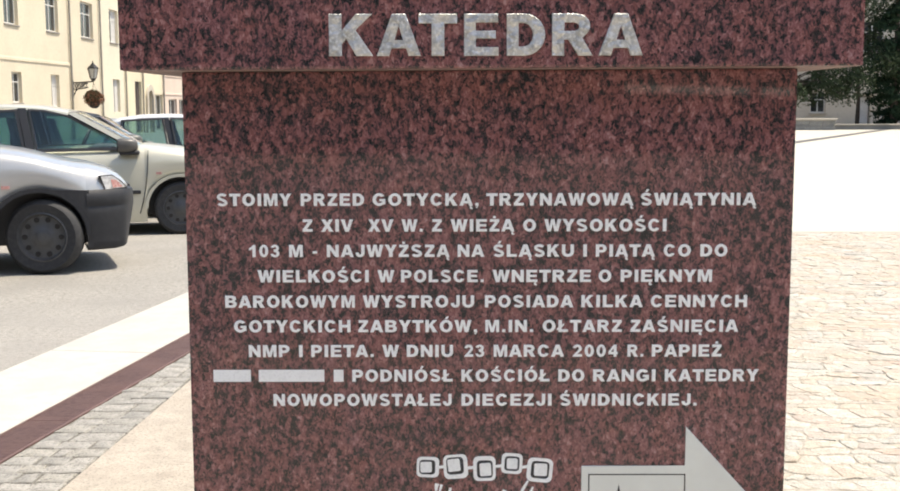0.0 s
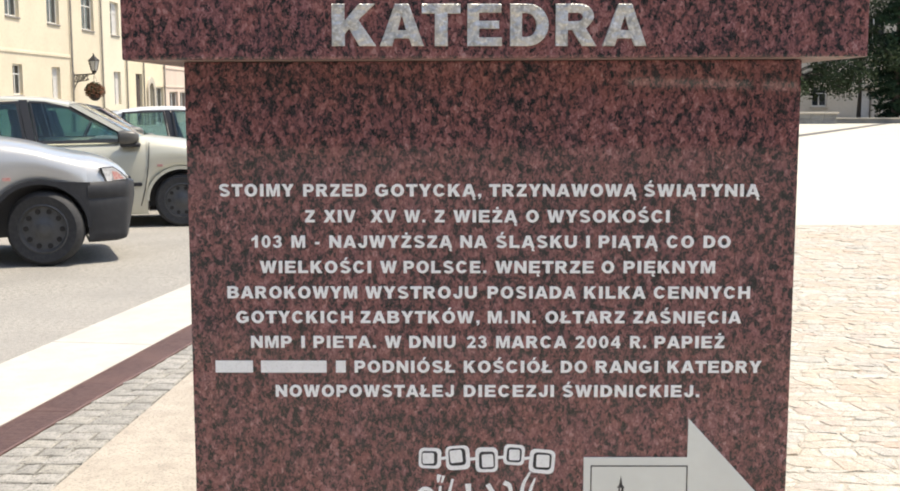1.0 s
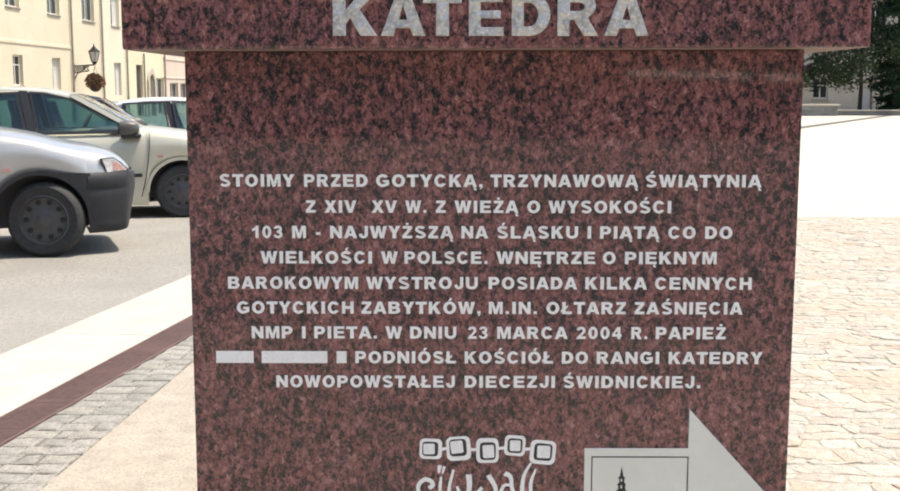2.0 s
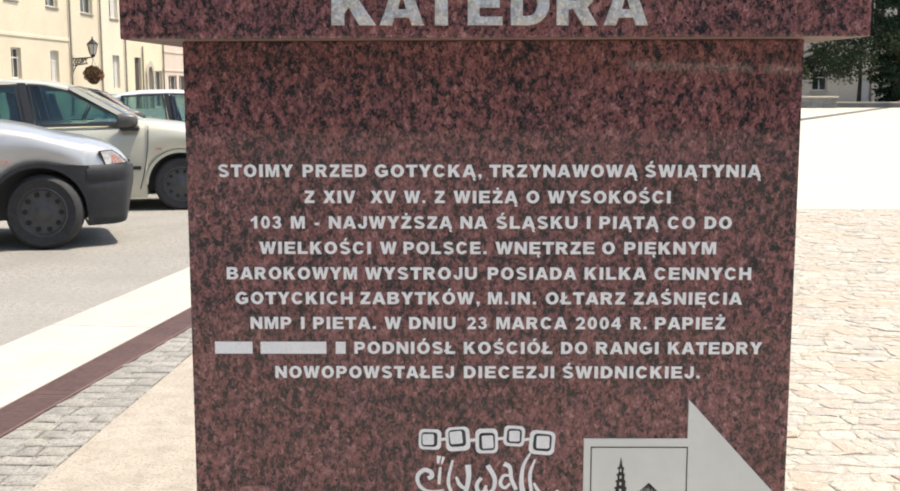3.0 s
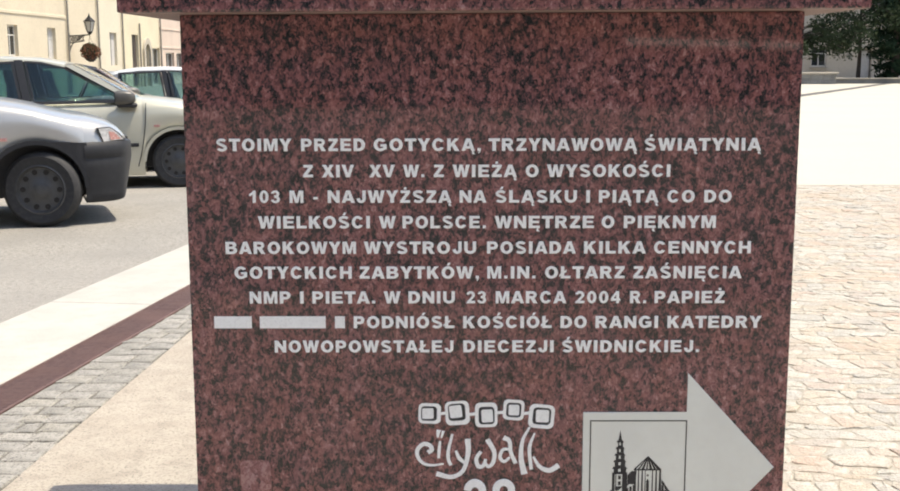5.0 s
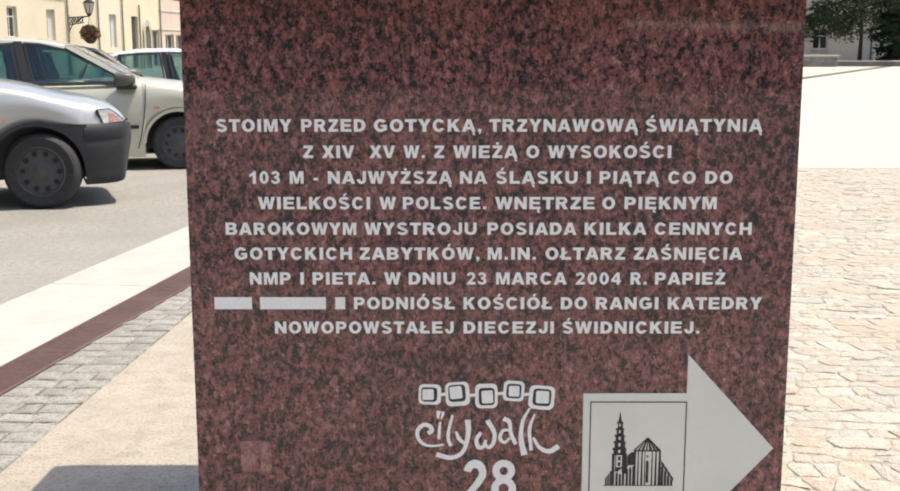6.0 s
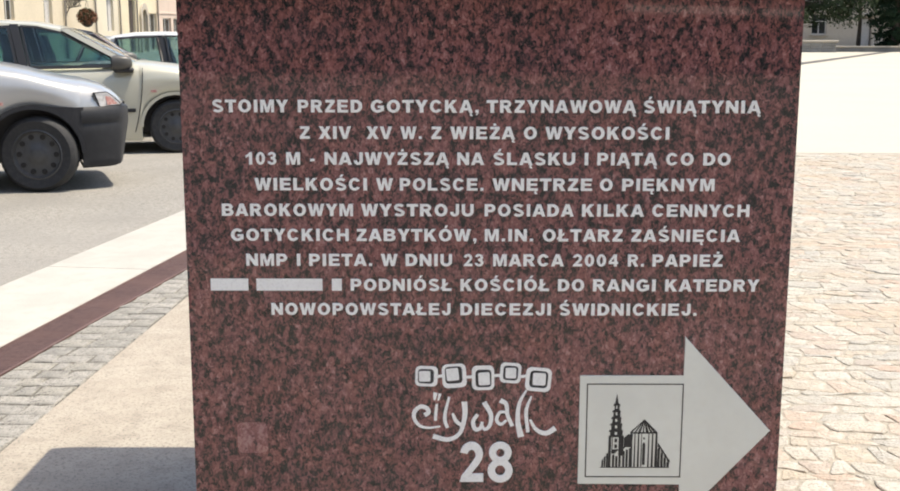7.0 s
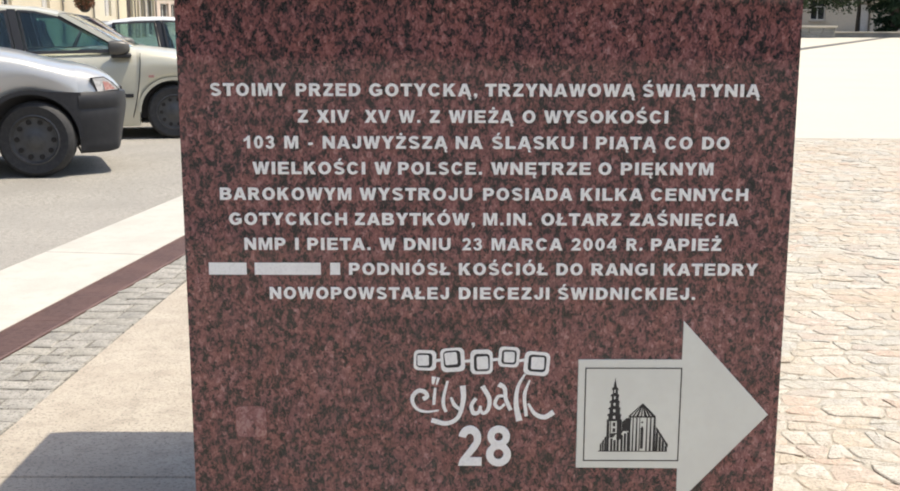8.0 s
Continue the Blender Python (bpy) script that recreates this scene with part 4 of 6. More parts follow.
def build_car(label, at, body, bumper, group="parked cars", arch_trim=True, tyre=0.29, bumper_label="", drop=0.0, flat=0.0, steer=0.0, post=-1.85, low_roof=0.0, sill=0.205):
    """flat lowers the bonnet, steer turns the front wheels, post places the centre pillar."""
    car = thing("parked_car", label, "car", group, at)

    def waist(x):
        return along(BELT, x) - drop * min(1.0, max(0.0, (0.72 - x) / 0.6)) - flat * math.exp(-((x - 0.22) / 0.26) ** 2)

    rows = []
    for x in stations(0.70, -3.08):
        ring = shell_ring(x, lower_edge(x, sill), max(waist(x), lower_edge(x) + 0.06), half_width(x))
        if x > 0.3551 or x < -2.83:
            ring = [(px - (0.05 if x > 0.6 and pz < 0.64 else 0.0), py * 0.90 if pz < (0.47 if x < 0.56 else 0.62) else py, pz) for px, py, pz in ring]
        rows.append(ring)
    bm = bmesh.new()
    loft(bm, rows)
    part("body", bm, body, car, smooth=True)
    # bumpers
    for x0, x1, top, name in ((0.735, 0.3552, 0.648, "front_bumper"), (-2.82, -3.10, 0.62, "rear_bumper")):
        bm = bmesh.new()
        rows = []
        nose = x0 > 0
        xs = [x0 - (x0 - x1) * (i / 18) ** (1.6 if nose else 1.0) for i in range(19)]
        for x in xs:
            hw = half_width(min(x, 0.735)) + 0.022
            round_off = max(0.0, (x - 0.64) / 0.095) if nose else 0.0
            hw -= 0.15 * round_off ** 2.2
            zb = lower_edge(max(x, -2.8) if x > 0 else -2.83)
            zb, zt = max(0.168, zb - 0.045), top - 0.022 * round_off ** 2
            side = [(0.80, 0.0), (0.925, 0.005), (0.948, 0.05), (0.950, 0.16), (0.957, 0.24), (0.972, 0.42), (0.984, 0.58), (0.986, 0.68), (0.978, 0.72), (0.996, 0.77), (1.0, 0.86), (0.992, 0.93), (0.965, 0.985), (0.90, 1.0)]
            right = [(x - 0.075 * round_off * max(0.0, 0.72 - v), -hw * u, zb + (zt - zb) * v) for u, v in side]
            rows.append(right + [(x, -hw * k, zt) for k in (0.5, 0.0, -0.5)] + [(px, -py, pz) for px, py, pz in right[::-1]])
        loft(bm, rows)
        part(name, bm, bumper, car, bumper_label, smooth=True)
    # wheel-arch lips
    for cx in (0.0, -WB):
        for s in (-1, 1):
            bm = bmesh.new()
            pts_o, pts_i = [], []
            for i in range(19):
                a = math.pi * i / 18
                pts_o.append((cx + 0.382 * math.cos(a), 0.295 + 0.374 * math.sin(a)))
                pts_i.append((cx + 0.348 * math.cos(a), 0.295 + 0.340 * math.sin(a)))
            for i in range(18):
                relief(bm, [pts_o[i], pts_o[i + 1], pts_i[i + 1], pts_i[i]], s * HW - 0.012 + (0 if s > 0 else -0.002), 0.026)
            bmesh.ops.remove_doubles(bm, verts=bm.verts, dist=1e-5)
            part("wheel_arch", bm, bumper if arch_trim else body, car)
            if arch_trim and cx == 0.0:
                bm = bmesh.new()
                rows = []
                for i in range(13):
                    a = math.pi / 2 * i / 12
                    xi, zi = 0.352 * math.cos(a), 0.295 + 0.350 * math.sin(a)
                    xo = 0.375 * math.cos(a) ** 0.6
                    rows.append([(xi, s * (half_width(xi) + 0.012), zi), (xo, s * (half_width(xo) + 0.014), 0.640 + 0.020 * (1 - xo / 0.375)), (xo, s * (half_width(xo) - 0.03), 0.640 + 0.020 * (1 - xo / 0.375)), (xi, s * (half_width(xi) - 0.03), zi)])
                loft(bm, rows)
                part("arch_corner", bm, bumper, car)
    bm = bmesh.new()
    box(bm, -2.98, 0.52, -0.60, 0.60, 0.215, 0.66)
    part("underbody", bm, M_TRIM, car)
    # wheels
    for cx in (0.0, -WB):
        for s in (-1, 1):
            y = s * (HW - 0.10)
            hub = cx + (0.045 if steer and cx == 0.0 else 0.0)
            bm = bmesh.new()
            r = tyre
            lathe(bm, [(r - 0.10, -0.085), (r - 0.035, -0.098), (r - 0.012, -0.082), (r, -0.05), (r, 0.05), (r - 0.012, 0.082), (r - 0.035, 0.098), (r - 0.10, 0.085)], "y", (hub, y, r), 36, (False, False))
            turn = Matrix.Translation((hub, y, r)) @ Matrix.Rotation(radians(steer if cx == 0.0 else 0.0), 4, "Z") @ Matrix.Translation((-hub, -y, -r))
            bm.transform(turn)
            wheel = part("wheel", bm, M_RUBBER, car, "black tyre on a steel wheel", smooth=True)
            bm = bmesh.new()
            lathe(bm, [(r - 0.098, s * 0.086), (r - 0.108, s * 0.091), (r - 0.125, s * 0.060), (r - 0.185, s * 0.055), (0.062, s * 0.070), (0.042, s * 0.080), (0.02, s * 0.082)], "y", (hub, y, r), 30, (False, True))
            bm.transform(turn)
            rim = part("rim", bm, M_STEEL, wheel, "dull grey pressed-steel rim", smooth=True)
            # near-black discs proud of the rim, painted to stand for shaded holes
            for k in range(10):
                a = k * math.tau / 10
                bm = bmesh.new()
                lathe(bm, [(0.021, s * 0.045), (0.021, s * 0.066)], "y", (hub + (r - 0.152) * math.cos(a), y, r + (r - 0.152) * math.sin(a)), 8)
                bm.transform(turn)
                part("dark_vent_disc", bm, M_DARK, wheel)
    # glasshouse
    RW = 0.62

    def roof_z(x):
        return along(ROOFLINE, x) - low_roof * min(1.0, max(0.0, (-0.45 - x) / 0.6))

    def roof_hw(x):
        z = roof_z(x)
        return 0.765 - (0.765 - RW) * min(1.0, max(0.0, (z - 0.93) / 0.47))

    bm = bmesh.new()
    rows = []
    for i in range(21):
        x = -1.16 - (2.66 - 1.16) * i / 20
        z = roof_z(x)
        hw = roof_hw(x) + 0.012
        ring = [(x, -hw, z - 0.035), (x, -hw * 0.985, z - 0.012)] + [(x, hw * k, z + 0.022 * (1 - k * k)) for k in (-0.93, -0.7, -0.35, 0, 0.35, 0.7, 0.93)] + [(x, hw * 0.985, z - 0.012), (x, hw, z - 0.035)]
        ring += [(x, hw * k, z - 0.035) for k in (0.5, -0.5)]
        rows.append(ring)
    loft(bm, rows)
    part("roof", bm, body, car, smooth=True)

    def pillar_bar(x0, z0, x1, z1, w, name="pillar"):
        for s in (-1, 1):
            bm = bmesh.new()
            y0, y1 = s * 0.768, s * (RW + 0.012)
            for t0, t1 in ((0, 1),):
                quad = [(x0, z0), (x0 - w, z0), (x1 - w, z1), (x1, z1)]
                a = [bm.verts.new((x, y0 if i < 2 else y1, z)) for i, (x, z) in enumerate(quad)]
                b = [bm.verts.new((x, (y0 if i < 2 else y1) - s * 0.05, z)) for i, (x, z) in enumerate(quad)]
                bm.faces.new(a)
                bm.faces.new(b[::-1])
                for i in range(4):
                    bm.faces.new((a[i], b[i], b[(i + 1) % 4], a[(i + 1) % 4]))
            part(name, bm, M_TRIM if name == "centre_pillar" else body, car)

    pillar_bar(-0.43, 0.968 - drop, -1.09, 1.335 - low_roof, 0.09, "windscreen_pillar")
    pillar_bar(post + 0.02, 0.925 - drop, post - 0.07, 1.385 - low_roof, 0.085, "centre_pillar")
    pillar_bar(-2.62, 0.945 - drop, -2.50, 1.355 - low_roof, 0.26, "rear_pillar")

    def side_glass(pts, name):
        for s in (-1, 1):
            bm = bmesh.new()
            ring = []
            for off in (0.0, 0.005):
                ring.append([bm.verts.new((x, s * (0.755 - (0.755 - RW) * (z - 0.93) / 0.45 - off), z)) for x, z in pts])
            a, b = ring
            bm.faces.new(a)
            bm.faces.new(b[::-1])
            for i in range(len(a)):
                j = (i + 1) % len(a)
                bm.faces.new((a[i], b[i], b[j], a[j]))
            pane = part(name, bm, M_CARGLASS, car, "greenish tinted window pane")
            pane.visible_shadow = False
            bm = bmesh.new()
            cx = sum(p[0] for p in pts) / len(pts)
            cz = sum(p[1] for p in pts) / len(pts)
            outer = [(cx + (x - cx) * 1.03, cz + (z - cz) * 1.06) for x, z in pts]
            inner = [(cx + (x - cx) * 0.965, cz + (z - cz) * 0.925) for x, z in pts]
            n = len(pts)
            for i in range(n):
                j = (i + 1) % n
                q = [outer[i], outer[j], inner[j], inner[i]]
                f = [bm.verts.new((x, s * (0.760 - (0.755 - RW) * (z - 0.93) / 0.45 + 0.006), z)) for x, z in q]
                g = [bm.verts.new((x, s * (0.760 - (0.755 - RW) * (z - 0.93) / 0.45 - 0.012), z)) for x, z in q]
                bm.faces.new(f)
                bm.faces.new(g[::-1])
                for k in range(4):
                    bm.faces.new((f[k], g[k], g[(k + 1) % 4], f[(k + 1) % 4]))
            part("rubber_seal", bm, M_TRIM, pane)

    side_glass([(-0.565, 0.945 - drop), (post + 0.04, 0.930 - drop), (post - 0.04, 1.365 - low_roof), (-1.40, 1.355 - low_roof), (-1.18, 1.305 - low_roof)], "door_window")
    side_glass([(post - 0.09, 0.930 - drop), (-2.60, 0.955 - drop), (-2.52, 1.330 - low_roof), (post - 0.17, 1.360 - low_roof)], "rear_window")
    for pts, name in (([(-0.44, 0.985 - drop, 0.70), (-1.11, 1.338 - low_roof, 0.60)], "windscreen"), ([(-2.895, 0.985 - drop, 0.66), (-2.67, 1.33 - low_roof, 0.57)], "tailgate_window")):
        bm = bmesh.new()
        (xa, za, ya), (xb, zb, yb) = pts
        cols = [-1, -0.6, -0.2, 0.2, 0.6, 1]
        lo = [bm.verts.new((xa + 0.05 * (1 - k * k), ya * k, za)) for k in cols]
        hi = [bm.verts.new((xb + 0.03 * (1 - k * k), yb * k, zb)) for k in cols]
        for i in range(5):
            bm.faces.new((lo[i], lo[i + 1], hi[i + 1], hi[i]))
        bmesh.ops.solidify(bm, geom=bm.faces[:], thickness=0.005)
        pane = part(name, bm, M_SCREEN, car, "greenish tinted window pane")
        pane.visible_shadow = False
    # dark lining along the top and sides of the windscreen
    za, zb = 0.985 - drop, 1.338 - low_roof
    bm = bmesh.new()
    loft(bm, [[(-1.13 + 0.03 * (1 - k * k), 0.61 * k, zb - 0.012), (-1.20, 0.61 * k, zb + 0.012), (-1.20, 0.61 * k, zb - 0.035), (-1.04 + 0.03 * (1 - k * k), 0.62 * k, zb - 0.055)] for k in (-1, -0.6, -0.2, 0.2, 0.6, 1)])
    part("screen_header", bm, M_TRIM, car)
    for s in (-1, 1):
        bm = bmesh.new()
        loft(bm, [[(x, s * y, z), (x, s * (y - 0.085), z - 0.01), (x - 0.05, s * (y - 0.085), z - 0.03), (x - 0.05, s * y, z - 0.03)] for x, y, z in ((-0.47, 0.70, za - 0.012), (-1.12, 0.605, zb - 0.012))])
        part("pillar_lining", bm, M_TRIM, car)
    # cabin
    for x in (-1.55, -2.35):
        for y in (-0.36, 0.36):
            bm = bmesh.new()
            box(bm, x - 0.02, x + 0.50, y - 0.24, y + 0.24, 0.35, 0.62)
            bmesh.ops.bevel(bm, geom=bm.edges[:], offset=0.04, segments=2, affect="EDGES")
            rows = []
            for zz, w, d in ((0.50, 0.20, 0.07), (0.62, 0.24, 0.08), (0.90, 0.235, 0.075), (1.03, 0.20, 0.065), (1.10, 0.13, 0.05), (1.13, 0.115, 0.05), (1.24, 0.115, 0.05), (1.28, 0.09, 0.04)):
                cx = x - 0.06 - (zz - 0.5) * 0.22
                rows.append([(cx + d * math.cos(q * math.tau / 14), y + w * math.copysign(abs(math.sin(q * math.tau / 14)) ** 0.6, math.sin(q * math.tau / 14)), zz) for q in range(14)])
            loft(bm, rows)
            part("car_seat", bm, M_SEAT, car, smooth=True)
    part("dashboard", boxm(-0.98, -0.66, -0.66, 0.66, 0.60, 0.965 - drop, bevel=0.04, seg=2), M_SEAT, car)
    bm = bmesh.new()
    c, u, w = Vector((-1.08, 0.36, 0.98)), Vector((0, 1, 0)), Vector((0.42, 0, 0.9)).normalized()
    tube(bm, [c + (u * math.cos(k * math.tau / 20) + w * math.sin(k * math.tau / 20)) * 0.18 for k in range(21)], 0.014, 6)
    part("steering_wheel", bm, M_TRIM, car)
    # lamps
    for s in (-1, 1):
        def wrap(pts, out, depth=0.05):
            bm = bmesh.new()
            a = [bm.verts.new((x, s * (half_width(x) * 0.985 + out), z)) for x, z in pts]
            b = [bm.verts.new((x, s * (half_width(x) * 0.985 - depth), z)) for x, z in pts]
            bm.faces.new(a)
            bm.faces.new(b[::-1])
            for i in range(len(a)):
                j = (i + 1) % len(a)
                bm.faces.new((a[i], b[i], b[j], a[j]))
            return bm
        lamp_out = [(0.455, 0.748), (0.56, 0.752), (0.625, 0.706), (0.675, 0.645), (0.50, 0.632)]
        head = part("headlight", wrap([(0.468, 0.743), (0.558, 0.746), (0.618, 0.701), (0.664, 0.651), (0.505, 0.641)], 0.008), M_LAMP, car, "clear wrap-around headlamp")
        part("lamp_surround", wrap(lamp_out, 0.003), M_TRIM, head)
        part("amber_lens", wrap([(0.545, 0.720), (0.590, 0.712), (0.640, 0.657), (0.560, 0.651)], 0.010), M_AMBER, head, "pinkish amber indicator lens")
        part("tail_light", wrap([(-2.98, 0.90), (-2.86, 0.93), (-2.84, 0.72), (-3.00, 0.70)], 0.012), M_AMBER, car, "red tail lamp")
        part("side_repeater", wrap([(-0.255, 0.690), (-0.195, 0.690), (-0.195, 0.665), (-0.255, 0.665)], 0.022, 0.03), M_AMBER, car, "small amber side repeater")
        # mirror
        bm = bmesh.new()
        rows = []
        for xx, k in ((-0.64, 0.92), (-0.61, 1.0), (-0.55, 1.0), (-0.49, 0.88), (-0.455, 0.68), (-0.435, 0.40)):
            rows.append([(xx, s * 0.87 + 0.085 * k * math.copysign(abs(math.cos(q * math.tau / 16)) ** 0.65, math.cos(q * math.tau / 16)), 0.985 - drop + 0.078 * k * math.copysign(abs(math.sin(q * math.tau / 16)) ** 0.65, math.sin(q * math.tau / 16))) for q in range(16)])
        loft(bm, rows)
        mirror = part("wing_mirror", bm, M_MIRROR, car, smooth=True)
        part("mirror_base", boxm(-0.63, -0.42, s * 0.84 - 0.08, s * 0.84 + 0.08, 0.880 - drop, 0.928 - drop, bevel=0.015), M_TRIM, mirror)
        part("mirror_glass", boxm(-0.652, -0.643, s * 0.87 - 0.055, s * 0.87 + 0.055, 0.935 - drop, 1.045 - drop), M_TRIM, mirror)
        # door: seam, strip, handle
        for x, bend, z0, z1 in ((-0.335, 0.10, 0.24, 0.92 - drop), (post + 0.02, 0.0, 0.26, 0.91 - drop)):
            bm = bmesh.new()
            pts = []
            for i in range(13):
                z = z0 + (z1 - z0) * i / 12
                xs = x - bend * (1 - i / 12) ** 2
                zb, zt = lower_edge(xs, sill), waist(xs)
                v = min(1.0, max(0.0, (z - zb) / (zt - zb)))
                u = along([(1.0, 0.89), (0.92, 0.945), (0.80, 0.975), (0.62, 0.995), (0.45, 1.0), (0.28, 0.994), (0.10, 0.975), (0.0, 0.94)], v)
                pts.append((xs, s * (half_width(xs) * u + 0.001), z))
            tube(bm, pts, 0.0055, 5)
            part("door_seam", bm, M_TRIM, car)
        part("side_strip", boxm(-1.70, -0.42, s * HW - 0.008 - 0.006, s * HW + 0.008 + 0.006, 0.455, 0.495, bevel=0.005), M_PLASTIC, car, "dark rubbing strip")
        part("door_handle", boxm(-1.60, -1.42, s * HW - 0.02, s * HW + 0.016, 0.76, 0.795, bevel=0.008), M_TRIM, car)
    part("grille", boxm(0.680, 0.728, -0.30, 0.30, 0.60, 0.655, bevel=0.006), M_TRIM, car)
    part("number_plate", boxm(0.715, 0.7375, -0.26, 0.26, 0.40, 0.51, bevel=0.003), M_WINFRAME, car, "pale blank number plate")
    return car


P_SILVER = paint("silver_paint", (0.42, 0.42, 0.41), 0.35)
P_CREAM = paint("champagne_paint", (0.52, 0.50, 0.40), 0.15)
P_BLUE = mat("dusty_dark_paint", (0.018, 0.021, 0.028), 0.6, spec=0.15, vary=[(2.5, 3, 0.42, 0.7, (0.028, 0.030, 0.036), 0.6), (180, 3, 0.55, 0.7, (0.04, 0.04, 0.042), 0.3)])
P_WHITE = paint("white_paint", (0.70, 0.70, 0.68))


def stand(x, y, turn, scale=1.0):
    """Pose of a car by its near front wheel's ground point."""
    z = fall(x, y)
    return Matrix.Translation((x, y, z)) @ pose(0, 0, 0, 0, 0, turn) @ Matrix.Translation((0, HW * scale - 0.002, 0)) @ Matrix.Diagonal((scale, scale, scale, 1))


build_car("silver hatchback with a dark grey bumper parked on the street", stand(-3.389, 6.869, 21.0, 1.05), P_SILVER, M_PLASTIC, bumper_label="scuffed dark grey plastic bumper", flat=0.035, steer=-17.0)
build_car("champagne hatchback with painted bumpers parked beside others", stand(-3.063, 10.30, 13.5), P_CREAM, P_CREAM, arch_trim=False, post=-1.52, sill=0.135)
build_car("dark blue hatchback parked between paler cars", stand(-3.50, 12.6, 13.5), P_BLUE, P_BLUE, arch_trim=False, drop=0.11, low_roof=0.03)
build_car("white hatchback at the far end of the parked row", stand(-2.60, 15.4, 14.0, 0.975), P_WHITE, P_WHITE, arch_trim=False, drop=0.10, post=-1.75, low_roof=0.05)


# ---------- houses along the street ----------
FX = -20.0


def wall_with_openings(y0, y1, z0, z1, openings, thick=0.45):
    """A wall in the plane x = FX, facing +x, pierced by openings (ya, yb, za, zb)."""
    bm = bmesh.new()
    ys = sorted({y0, y1, *[v for o in openings for v in o[:2]]})
    zs = sorted({z0, z1, *[v for o in openings for v in o[2:]]})
    for ya, yb in zip(ys, ys[1:]):
        run = None
        for za, zb in zip(zs, zs[1:]):
            hole = any(o[0] - 1e-6 <= ya and yb <= o[1] + 1e-6 and o[2] - 1e-6 <= za and zb <= o[3] + 1e-6 for o in openings)
            if hole:
                if run:
                    box(bm, FX - thick, FX, ya, yb, run[0], run[1])
                run = None
            else:
                run = (run[0] if run else za, zb)
        if run:
            box(bm, FX - thick, FX, ya, yb, run[0], run[1])
    bmesh.ops.remove_doubles(bm, verts=bm.verts, dist=1e-5)
    return bm


def house(label, y0, y1, height, material, openings, courses=(), base=-0.5):
    """openings: (ya, yb, za, zb, kind)."""
    h = thing("house", label, "house", "houses along the street")
    wall = part("wall", wall_with_openings(y0, y1, base, height, [o[:4] for o in openings]), material, h)
    bm = bmesh.new()
    box(bm, FX - 11, FX - 0.45, y0 + 0.02, y1 - 0.02, base, height - 0.02)
    part("rear_block", bm, M_DARK, h)
    bm = bmesh.new()
    a = [(FX + 0.45, height), (FX - 5.5, height + 4.2), (FX - 11.4, height)]
    v0 = [bm.verts.new((x, y0, z)) for x, z in a]
    v1 = [bm.verts.new((x, y1, z)) for x, z in a]
    bm.faces.new(v0)
    bm.faces.new(v1[::-1])
    for i in range(3):
        bm.faces.new((v0[i], v1[i], v1[(i + 1) % 3], v0[(i + 1) % 3]))
    part("roof", bm, M_ROOF, h)
    part("eaves_cornice", boxm(FX - 0.1, FX + 0.35, y0 + 0.01, y1 - 0.01, height - 0.45, height - 0.01, bevel=0.06), material, h)
    for z in courses:
        part("string_course", boxm(FX - 0.05, FX + 0.045, y0 + 0.01, y1 - 0.01, z, z + 0.16, bevel=0.02), material, h)
    for ya, yb, za, zb, kind in openings:
        bm = bmesh.new()
        xf = FX - 0.16
        t = 0.075
        if kind in ("window", "curtain", "shop"):
            box(bm, xf - 0.06, xf, ya, ya + t, za, zb)
            box(bm, xf - 0.06, xf, yb - t, yb, za, zb)
            box(bm, xf - 0.06, xf, ya + t, yb - t, za, za + t)
            box(bm, xf - 0.06, xf, ya + t, yb - t, zb - t, zb)
            m = (ya + yb) / 2
            box(bm, xf - 0.055, xf - 0.003, m - 0.035, m + 0.035, za + t, zb - t)
            if kind != "shop":
                zc = za + (zb - za) * 0.68
                box(bm, xf - 0.05, xf - 0.006, ya + t, yb - t, zc - 0.025, zc + 0.025)
            frame_ob = part("window_frame", bm, M_WINFRAME, h)
            part("pane", boxm(xf - 0.05, xf - 0.03, ya + t * 0.9, m - 0.034, za + t * 0.9, zb - t * 0.9), M_WINGLASS, frame_ob)
            part("pane", boxm(xf - 0.05, xf - 0.03, m + 0.034, yb - t * 0.9, za + t * 0.9, zb - t * 0.9), M_CURTAIN if kind == "curtain" else M_WINGLASS, frame_ob)
            part("window_sill", boxm(FX - 0.16, FX + 0.06, ya - 0.03, yb + 0.03, za - 0.09, za - 0.002, bevel=0.012), M_PIPE, h)
        elif kind == "blind":
            box(bm, xf - 0.06, xf, ya, yb, za, zb)
            part("window_blind", bm, M_CURTAIN, h, "closed pale window shutters")
            bm = bmesh.new()
            box(bm, xf, xf + 0.02, (ya + yb) / 2 - 0.03, (ya + yb) / 2 + 0.03, za, zb)
            box(bm, xf, xf + 0.02, ya, ya + 0.35, za, zb)
            part("window_frame", bm, M_PIPE, h)
        else:
            box(bm, xf - 0.06, xf, ya, yb, za, zb)
            door = part("door", bm, M_DOOR, h, "dark wooden street door")
            for k in (0.25, 0.75):
                m = ya + (yb - ya) * k
                for f0, f1 in ((0.08, 0.42), (0.5, 0.92)):
                    part("door_panel", boxm(xf - 0.01, xf + 0.025, m - (yb - ya) * 0.17, m + (yb - ya) * 0.17, za + (zb - za) * f0, za + (zb - za) * f1, bevel=0.012), M_DOOR, door)
    return h


